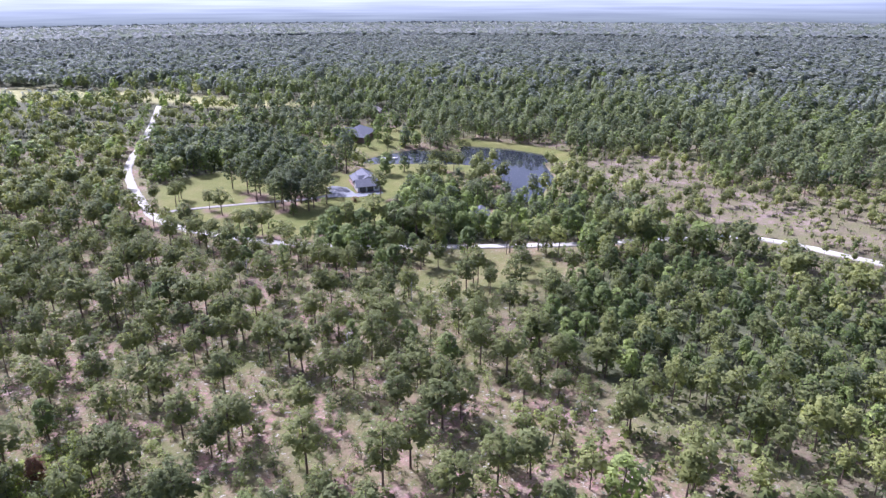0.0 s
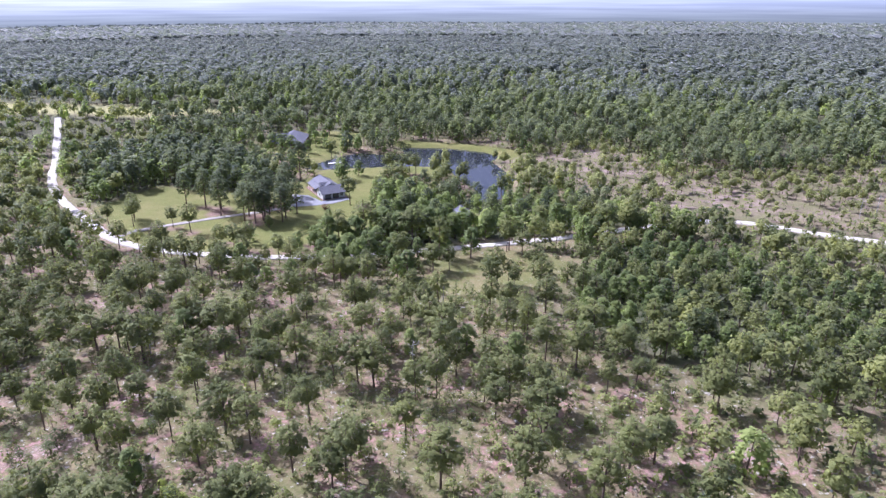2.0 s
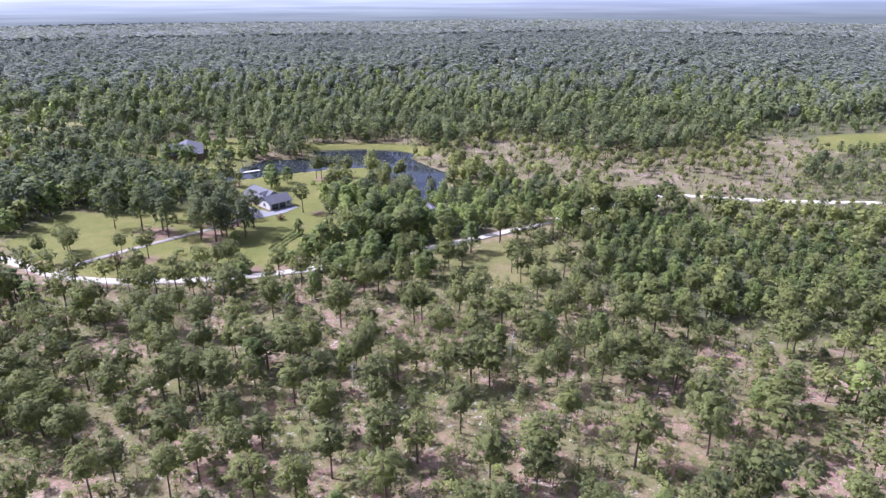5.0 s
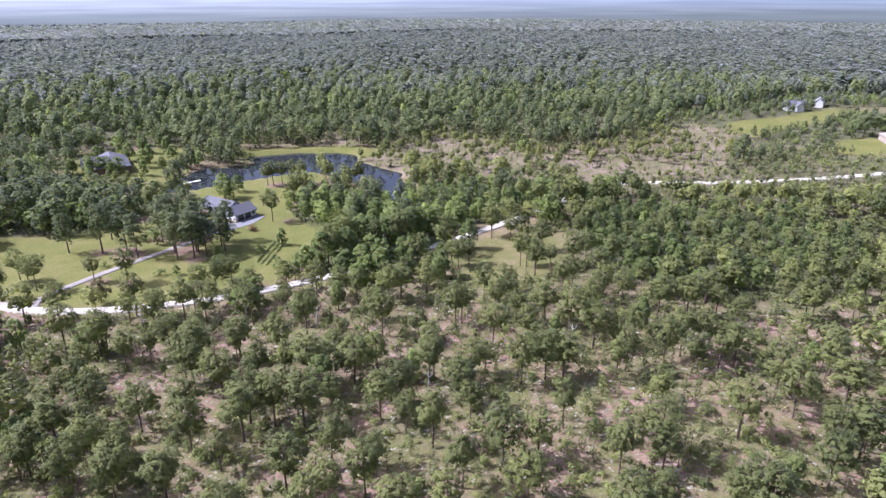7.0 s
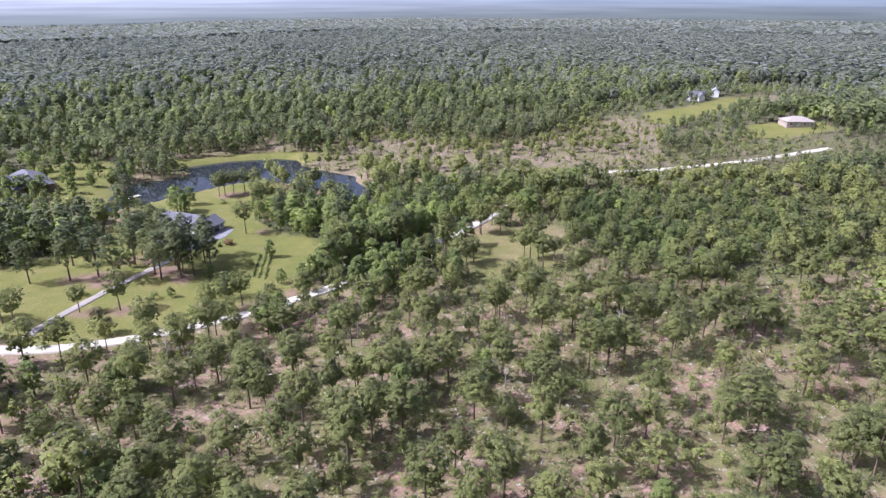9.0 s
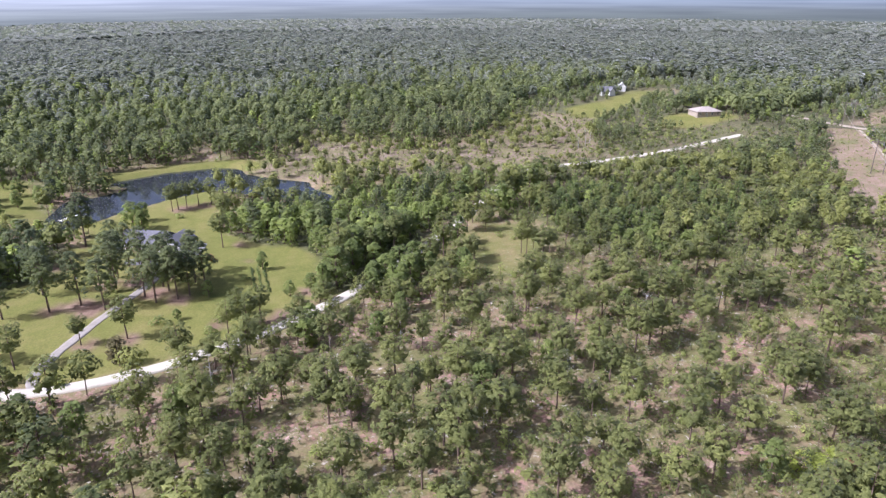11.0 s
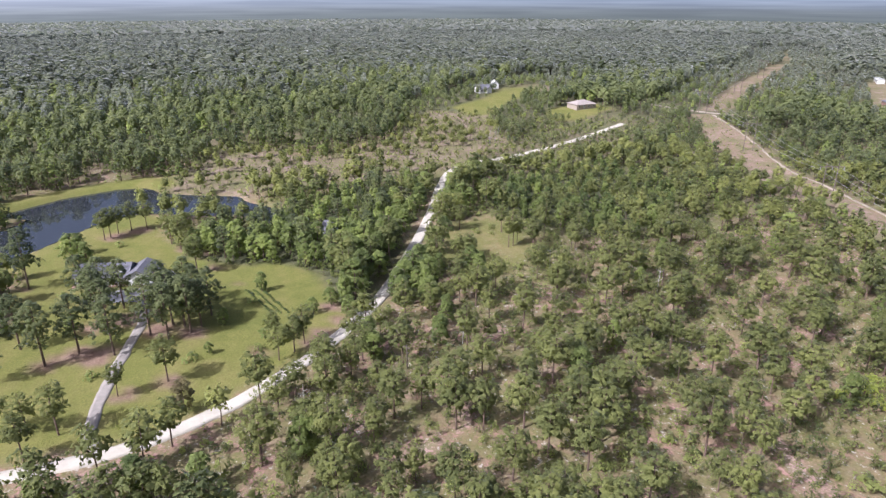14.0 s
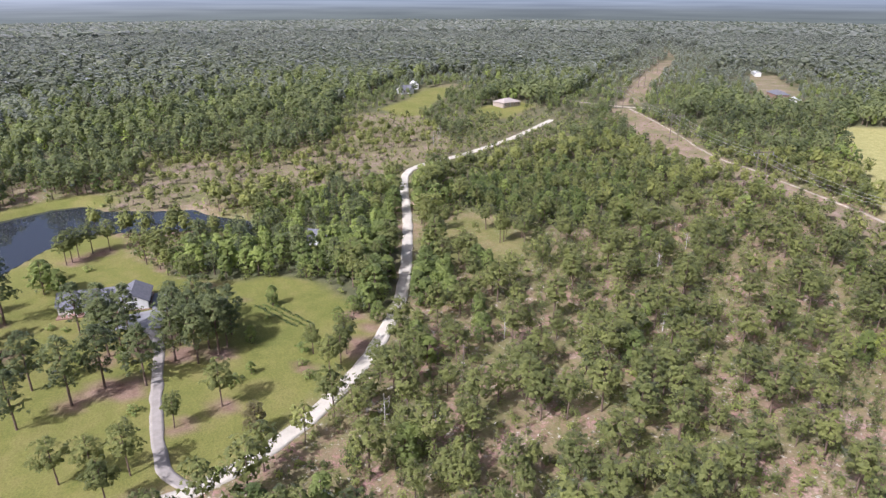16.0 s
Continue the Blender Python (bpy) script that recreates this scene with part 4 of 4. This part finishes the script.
# ---------------------------------------------------------------- distance
def build_canopy():
    """The pale, haze-coloured mass of the woods below the far tree tops."""
    rings = [780.0]
    while rings[-1] < HAZE_AT - 10:
        rings.append(rings[-1] * 1.02 + 2.0)
    ang = np.concatenate([np.linspace(-0.5, 2.95, 420), np.linspace(2.95, 2 * math.pi - 0.5, 60)[1:-1]])
    rr, aa = np.meshgrid(np.array(rings), ang, indexing="ij")
    x, y = 30 + rr * np.sin(aa), 150 + rr * np.cos(aa)
    z = height(x, y) + 4.5 + 4.0 * smooth(900, 1000, rr) + 1.5 * waves(x, y, 140.0, 5.0) + rng.uniform(-1.5, 1.5, x.shape)
    z = np.where(np.arange(len(rings))[:, None] == 0, z - 14, z)
    z = np.where(on_open_ground(x, y) > -12, height(x, y) - 3, z)
    n, m = x.shape
    i, j = np.meshgrid(np.arange(n - 1), np.arange(m), indexing="ij")
    k = (j + 1) % m
    f = np.stack([i * m + j, (i + 1) * m + j, (i + 1) * m + k, i * m + k], -1).reshape(-1, 4)
    me = raw_mesh("hazed_canopy", np.stack([x, y, z], -1).reshape(-1, 3), f[:, ::-1], [CANOPY], shade=False)
    tagged(new("hazed_canopy", me), "pale haze-coloured mass of far woodland below the tree tops", "woodland", kind="stuff")


build_canopy()


def build_backdrop():
    """The hazy distance: brighter towards the sun, with faint lines of far woods and fields."""
    m, nodes, links, b = material("hazy_distance", 1.0)
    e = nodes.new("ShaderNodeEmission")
    g = nodes.new("ShaderNodeNewGeometry")
    s = nodes.new("ShaderNodeSeparateXYZ")
    links.new(g.outputs["Position"], s.inputs[0])

    def span(value, lo, hi):
        r = nodes.new("ShaderNodeMapRange")
        r.inputs["From Min"].default_value, r.inputs["From Max"].default_value = lo, hi
        links.new(value, r.inputs["Value"])
        return r.outputs[0]

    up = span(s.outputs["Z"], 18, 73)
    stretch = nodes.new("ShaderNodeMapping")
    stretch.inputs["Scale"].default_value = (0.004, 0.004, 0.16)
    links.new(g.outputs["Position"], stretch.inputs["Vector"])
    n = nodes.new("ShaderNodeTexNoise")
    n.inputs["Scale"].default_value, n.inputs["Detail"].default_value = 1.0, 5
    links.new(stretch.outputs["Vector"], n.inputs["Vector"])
    # Haze and its sunward brightening are painted straight into this ring's emission.
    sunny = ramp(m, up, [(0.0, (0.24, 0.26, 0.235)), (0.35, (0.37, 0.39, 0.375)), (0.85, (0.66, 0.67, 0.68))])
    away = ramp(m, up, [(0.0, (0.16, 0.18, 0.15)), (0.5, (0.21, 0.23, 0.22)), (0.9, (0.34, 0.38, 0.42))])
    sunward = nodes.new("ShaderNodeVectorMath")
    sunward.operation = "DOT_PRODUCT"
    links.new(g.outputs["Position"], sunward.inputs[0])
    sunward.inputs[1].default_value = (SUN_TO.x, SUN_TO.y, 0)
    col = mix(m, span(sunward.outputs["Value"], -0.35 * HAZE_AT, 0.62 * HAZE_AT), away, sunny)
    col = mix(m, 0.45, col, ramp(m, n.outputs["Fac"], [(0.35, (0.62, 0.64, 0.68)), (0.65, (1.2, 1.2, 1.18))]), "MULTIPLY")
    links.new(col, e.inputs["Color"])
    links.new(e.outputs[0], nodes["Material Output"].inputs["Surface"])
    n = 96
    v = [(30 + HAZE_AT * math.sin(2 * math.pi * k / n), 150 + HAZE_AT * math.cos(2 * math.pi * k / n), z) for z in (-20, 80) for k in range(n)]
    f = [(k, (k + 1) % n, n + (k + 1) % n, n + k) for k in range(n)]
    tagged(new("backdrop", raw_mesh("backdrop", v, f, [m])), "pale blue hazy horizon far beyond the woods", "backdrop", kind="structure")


build_backdrop()

# ---------------------------------------------------------------- houses
def gable_roof(x0, x1, y0, y1, z0, z1, along="y", over=0.5, thick=0.18):
    """Two pitched slabs with thickness."""
    bm = bmesh.new()
    x0, x1, y0, y1 = x0 - over, x1 + over, y0 - over, y1 + over
    if along == "y":
        prof = [(x0, z0), ((x0 + x1) / 2, z1), (x1, z0)]
        ring = lambda p, e: (p[0], e, p[1])
        ends = (y0, y1)
    else:
        prof = [(y0, z0), ((y0 + y1) / 2, z1), (y1, z0)]
        ring = lambda p, e: (e, p[0], p[1])
        ends = (x0, x1)
    top = [[bm.verts.new(ring(p, e)) for p in prof] for e in ends]
    low = [[bm.verts.new(ring((p[0], p[1] - thick), e)) for p in prof] for e in ends]
    for k in range(2):
        bm.faces.new((top[0][k], top[0][k + 1], top[1][k + 1], top[1][k]))
        bm.faces.new((low[0][k + 1], low[0][k], low[1][k], low[1][k + 1]))
        for e in range(2):
            bm.faces.new((top[e][k], top[e][k + 1], low[e][k + 1], low[e][k]))
    for k in (0, 2):
        bm.faces.new((top[0][k], top[1][k], low[1][k], low[0][k]))
    bmesh.ops.recalc_face_normals(bm, faces=bm.faces[:])
    return bm


def hip_roof(x0, x1, y0, y1, z0, z1, over=0.6):
    bm = bmesh.new()
    x0, x1, y0, y1 = x0 - over, x1 + over, y0 - over, y1 + over
    half = min(x1 - x0, y1 - y0) / 2
    b = [bm.verts.new((x, y, z0)) for x, y in ((x0, y0), (x1, y0), (x1, y1), (x0, y1))]
    if y1 - y0 >= x1 - x0:
        r = [bm.verts.new(((x0 + x1) / 2, y0 + half, z1)), bm.verts.new(((x0 + x1) / 2, y1 - half, z1))]
        quads = [(b[0], b[1], r[0]), (b[1], b[2], r[1], r[0]), (b[2], b[3], r[1]), (b[3], b[0], r[0], r[1])]
    else:
        r = [bm.verts.new((x0 + half, (y0 + y1) / 2, z1)), bm.verts.new((x1 - half, (y0 + y1) / 2, z1))]
        quads = [(b[0], b[1], r[1], r[0]), (b[1], b[2], r[1]), (b[2], b[3], r[0], r[1]), (b[3], b[0], r[0])]
    for q in quads:
        bm.faces.new(q)
    bm.faces.new(b[::-1])
    bmesh.ops.recalc_face_normals(bm, faces=bm.faces[:])
    return bm


def gable_wall(x0, x1, y0, y1, z0, z1, zr, along="y"):
    """Walls of a block with its gable triangles."""
    bm = box(x0, x1, y0, y1, z0, z1)
    for e in ((y0, y0 + 0.2), (y1 - 0.2, y1)) if along == "y" else ((x0, x0 + 0.2), (x1 - 0.2, x1)):
        if along == "y":
            pts = [(x0, z1), (x1, z1), ((x0 + x1) / 2, zr)]
            rows = [[bm.verts.new((p, q, z)) for p, z in pts] for q in e]
        else:
            pts = [(y0, z1), (y1, z1), ((y0 + y1) / 2, zr)]
            rows = [[bm.verts.new((q, p, z)) for p, z in pts] for q in e]
        bm.faces.new(rows[0])
        bm.faces.new(rows[1][::-1])
        for k in range(3):
            bm.faces.new((rows[0][k], rows[0][(k + 1) % 3], rows[1][(k + 1) % 3], rows[1][k]))
    bmesh.ops.recalc_face_normals(bm, faces=bm.faces[:])
    return bm


def window(parent, x0, x1, y0, y1, z0, z1, face):
    """A framed pane set on a wall; face is the axis and side that it looks to."""
    axis, side = face[1], -1 if face[0] == "-" else 1
    d = 0.06 * side
    if axis == "x":
        pane = part("window", box(min(x0, x0 + d), max(x0, x0 + d), y0, y1, z0, z1, 0.01), DARK_GLASS, parent, "dark window pane in a white frame")
        bars = [(y0 - 0.1, y1 + 0.1, z1, z1 + 0.1), (y0 - 0.1, y1 + 0.1, z0 - 0.1, z0), (y0 - 0.1, y0, z0, z1), (y1, y1 + 0.1, z0, z1), ((y0 + y1) / 2 - 0.03, (y0 + y1) / 2 + 0.03, z0, z1)]
        bm = bmesh.new()
        for a, b, c, e in bars:
            box(min(x0, x0 + 1.6 * d), max(x0, x0 + 1.6 * d), a, b, c, e, 0, bm)
    else:
        pane = part("window", box(x0, x1, min(y0, y0 + d), max(y0, y0 + d), z0, z1, 0.01), DARK_GLASS, parent, "dark window pane in a white frame")
        bars = [(x0 - 0.1, x1 + 0.1, z1, z1 + 0.1), (x0 - 0.1, x1 + 0.1, z0 - 0.1, z0), (x0 - 0.1, x0, z0, z1), (x1, x1 + 0.1, z0, z1), ((x0 + x1) / 2 - 0.03, (x0 + x1) / 2 + 0.03, z0, z1)]
        bm = bmesh.new()
        for a, b, c, e in bars:
            box(a, b, min(y0, y0 + 1.6 * d), max(y0, y0 + 1.6 * d), c, e, 0, bm)
    part("frame", bm, SIDING, pane)


def main_house():
    x, y = 82.6, 251.2
    h = thing("house", pose(x, y, at_ground(x + 5, y + 10, 0.1), 0, 0, -8), "long single-storey white house with grey shingle roofs on the lawn", "house")
    part("foundation", box(-0.2, 10.6, 0.5, 23.2, -1.2, 0.25), BRICK, h, "low brown brick foundation")
    part("wall", gable_wall(2.2, 10.4, 8.5, 23.0, 0.25, 2.8, 4.9), SIDING, h, "white siding wall")
    part("wall", gable_wall(0.0, 9.6, 0.8, 8.5, 0.25, 2.7, 4.7, "x"), SIDING, h, "white gabled garage wing wall")
    part("roof", gable_roof(2.2, 10.4, 8.2, 23.0, 2.6, 5.1), SHINGLE, h, "grey shingle main roof")
    part("roof", gable_roof(0.0, 9.6, 0.8, 8.5, 2.5, 4.9, "x"), SHINGLE, h, "grey shingle garage roof")
    part("porch_roof", gable_roof(0.0, 4.4, 10.0, 20.5, 2.7, 3.5, "y", 0.2), SHINGLE, h, "low grey porch roof")
    part("porch_floor", box(0.0, 2.2, 10.0, 20.5, -0.6, 0.22, 0.03), CONCRETE, h)
    for k in range(6):
        part("porch_post", box(0.1, 0.28, 10.2 + 1.98 * k, 10.38 + 1.98 * k, 0.22, 2.7, 0.02), SIDING, h)
    door = part("door", box(2.1, 2.2, 15.2, 16.3, 0.25, 2.35, 0.02), DOOR_PAINT, h, "grey panelled front door")
    part("handle", box(2.0, 2.1, 15.3, 15.4, 1.2, 1.35, 0.01), WIRE, door)
    for a in (11.2, 13.2, 17.4, 19.0, 21.3):
        window(h, 2.2, 2.2, a, a + 1.1, 0.95, 2.35, "-x")
    window(h, 0.0, 0.0, 3.9, 5.4, 1.0, 2.4, "-x")
    window(h, 0.0, 0.0, 4.2, 5.1, 3.1, 3.8, "-x")
    # Dark glass panels on the wall stand for the garage's shaded inside.
    for a in (0.9, 4.2):
        g = part("garage_dark_panel", box(a, a + 2.7, 0.7, 0.8, 0.1, 2.5, 0.02), DARK_GLASS, h, "dark panel standing for the shaded inside of an open garage doorway")
        part("trim", box(a - 0.12, a + 2.82, 0.66, 0.74, 2.5, 2.68, 0.01), SIDING, g)
    window(h, 7.6, 8.7, 0.8, 0.8, 1.0, 2.3, "-y")
    for a in (4.6, 7.2):
        window(h, a, a + 1.1, 23.0, 23.0, 0.95, 2.35, "+y")
    for a in (10.5, 14.5, 18.8):
        window(h, 10.4, 10.4, a, a + 1.4, 0.95, 2.35, "+x")
    part("dormer", gable_wall(2.8, 6.3, 9.6, 12.2, 3.0, 3.9, 4.7, "x"), SIDING, h, "white dormer with a dark window")
    part("dormer_roof", gable_roof(2.6, 6.3, 9.6, 12.2, 3.8, 4.9, "x", 0.25), SHINGLE, h)


def far_house(x, y, turn, length, depth, wall, roof, label, hip=False, eave=3.0, ridge=5.6, wing=0.0):
    h = thing("house", pose(x, y, at_ground(x, y, 0.0), 0, 0, turn), label, "house")
    a, b = length / 2, depth / 2
    if hip:
        part("wall", box(-b, b, -a, a, -1, eave), wall, h)
        part("roof", hip_roof(-b, b, -a, a, eave - 0.1, ridge), roof, h)
    else:
        part("wall", gable_wall(-b, b, -a, a, -1, eave, ridge - 0.2), wall, h)
        part("roof", gable_roof(-b, b, -a, a, eave - 0.2, ridge), roof, h)
    if wing:
        part("wall", gable_wall(-b - wing, 0, -a * 0.6, a * 0.1, -1, eave, ridge - 0.5, "x"), wall, h)
        part("roof", gable_roof(-b - wing, 0, -a * 0.6, a * 0.1, eave - 0.2, ridge - 0.3, "x"), roof, h)
    n = max(2, int(length / 3.5))
    for k in range(n):
        c = -a + (k + 0.5) * length / n
        window(h, -b, -b, c - 0.5, c + 0.5, 1.0, 2.3, "-x")
    part("door", box(-b - 0.08, -b, a * 0.12, a * 0.12 + 1.0, 0.0, 2.1, 0.02), DOOR_PAINT, h)
    window(h, -0.6, 0.6, -a, -a, 1.0, 2.3, "-y")
    return h


main_house()
far_house(112, 197, -35, 7.0, 6.5, SIDING, SHINGLE, "small white outbuilding with a grey roof in a grassy glade", eave=2.6, ridge=4.8)
far_house(118, 357, -35, 24, 14, BRICK, SHINGLE, "brown brick house with a broad grey hip roof", True, 3.0, 7.0, 5)
far_house(149, 414, -25, 13, 8, BRICK, SHINGLE_TAN, "brown house with a long tan roof among trees")
far_house(368, 61, 15, 11, 7.5, SIDING, SHINGLE, "white house with steep grey roof beside a lawn", eave=3.0, ridge=5.8, wing=2.5)
far_house(384, 47, 80, 7.5, 5.5, SIDING, METAL_ROOF, "white barn with a steep pale roof", eave=3.2, ridge=6.0)
far_house(291, 18, 10, 15, 11, TAN_WALL, SHINGLE_TAN, "long low house with a pale tan roof", True, 3.0, 5.2)
far_house(313, -245, 50, 20, 5, SIDING, METAL_ROOF, "long white mobile home at a field edge", eave=2.8, ridge=3.8)
far_house(228, -168, 60, 18, 9, BRICK, SHINGLE, "low grey-roofed house in a sandy yard", True, 2.8, 4.8)
far_house(203, -152, 40, 9, 8, SIDING, METAL_ROOF, "white shed with a pale metal roof", eave=3.2, ridge=4.6)
far_house(152, -160, 60, 14, 9, SIDING, METAL_ROOF, "white building with a pale metal roof", eave=3.5, ridge=6.5)


# ---------------------------------------------------------------- dock, hedges, poles
def dock():
    x, y = 119.5, 309.5
    d = thing("dock", pose(x, y, WATER_Z, 0, 0, -20), "small pale wooden dock reaching into the pond", "dock")
    for k in range(14):
        part("plank", box(-4.2 + 0.6 * k, -3.64 + 0.6 * k, -1.1, 1.1, 0.45, 0.52, 0.01), DOCK_WOOD, d)
    for px in (-3.8, 0, 3.8):
        for py in (-1.0, 1.0):
            part("post", box(px - 0.08, px + 0.08, py - 0.08, py + 0.08, -1.6, 1.0, 0.01), WOOD, d)


dock()


def hedge_row(x0, y0, x1, y1):
    """A clipped row of low garden plants."""
    n = 34
    t = np.linspace(0, 1, n)
    x, y = x0 + (x1 - x0) * t + rng.uniform(-0.2, 0.2, n), y0 + (y1 - y0) * t + rng.uniform(-0.2, 0.2, n)
    ob = plant_stuff("hedge_row", "low dark planted row across the lawn", "hedge", "scrub", 1, x, y, height(x, y) - 0.1, rng.uniform(0.5, 0.8, n), rng.uniform(0.02, 0.2, n))
    ob.data.materials[0] = LEAVES


for k in range(3):
    hedge_row(54.0 - 0.4 * k, 218.9 - 2.1 * k, 71.3 - 0.1 * k, 225.6 - 1.9 * k)


def h_frame(x, y, turn, tall=15.0):
    p = thing("power_pole", pose(x, y, at_ground(x, y, 0), 0, 0, turn), "twin-post wooden power pole in the cleared strip", "power pole", "power poles along the cut")
    for s in (-2.2, 2.2):
        bm = bmesh.new()
        bmesh.ops.create_cone(bm, cap_ends=True, segments=8, radius1=0.22, radius2=0.15, depth=tall + 1, matrix=Matrix.Translation((s, 0, tall / 2 - 0.5)))
        part("post", bm, WOOD, p)
    part("crossarm", box(-4.6, 4.6, -0.12, 0.12, tall - 1.6, tall - 1.3, 0.02), WOOD, p)
    for s in (-4.3, 0, 4.3):
        bm = bmesh.new()
        bmesh.ops.create_cone(bm, cap_ends=True, segments=8, radius1=0.12, radius2=0.12, depth=1.0, matrix=Matrix.Translation((s, 0, tall - 2.1)))
        part("insulator", bm, WIRE, p)
    return p


POLES = [(-50, 54), (20, 34), (90, 13), (166, -12), (247, -42), (306, -112), (364, -178)]
for k, (x, y) in enumerate(POLES):
    a, b = POLES[max(k - 1, 0)], POLES[min(k + 1, len(POLES) - 1)]
    h_frame(x, y, math.degrees(math.atan2(b[1] - a[1], b[0] - a[0])) + 90)


def power_line(side, name):
    cu = bpy.data.curves.new(name, "CURVE")
    cu.dimensions, cu.bevel_depth, cu.bevel_resolution = "3D", 0.035, 1
    pts = []
    for (x0, y0), (x1, y1) in zip(POLES, POLES[1:]):
        d = Vector((x1 - x0, y1 - y0)).normalized()
        z0, z1 = at_ground(x0, y0, 12.4), at_ground(x1, y1, 12.4)
        for s in range(12):
            t = s / 12
            pts.append((x0 + (x1 - x0) * t - d.y * side, y0 + (y1 - y0) * t + d.x * side, z0 + (z1 - z0) * t - 8.0 * t * (1 - t)))
    sp = cu.splines.new("POLY")
    sp.points.add(len(pts) - 1)
    for p, q in zip(sp.points, pts):
        p.co = (*q, 1)
    cu.materials.append(WIRE)
    tagged(new(name, cu), "thin grey power line sagging between poles", "power line", "power lines along the cut")


for s in (-4.3, 0.0, 4.3):
    power_line(s, "power_line")


def utility_pole(x, y, tall):
    p = thing("utility_pole", pose(x, y, at_ground(x, y, 0), 0, 0, 30), "slim weathered wooden utility pole among the pines", "utility pole", "single utility poles")
    bm = bmesh.new()
    bmesh.ops.create_cone(bm, cap_ends=True, segments=8, radius1=0.16, radius2=0.11, depth=tall + 1, matrix=Matrix.Translation((0, 0, tall / 2 - 0.5)))
    part("post", bm, WOOD, p)
    part("crossarm", box(-0.9, 0.9, -0.06, 0.06, tall - 0.7, tall - 0.55, 0.01), WOOD, p)


utility_pole(-1.9, 81.4, 8.5)
utility_pole(16.7, 190.6, 6.0)
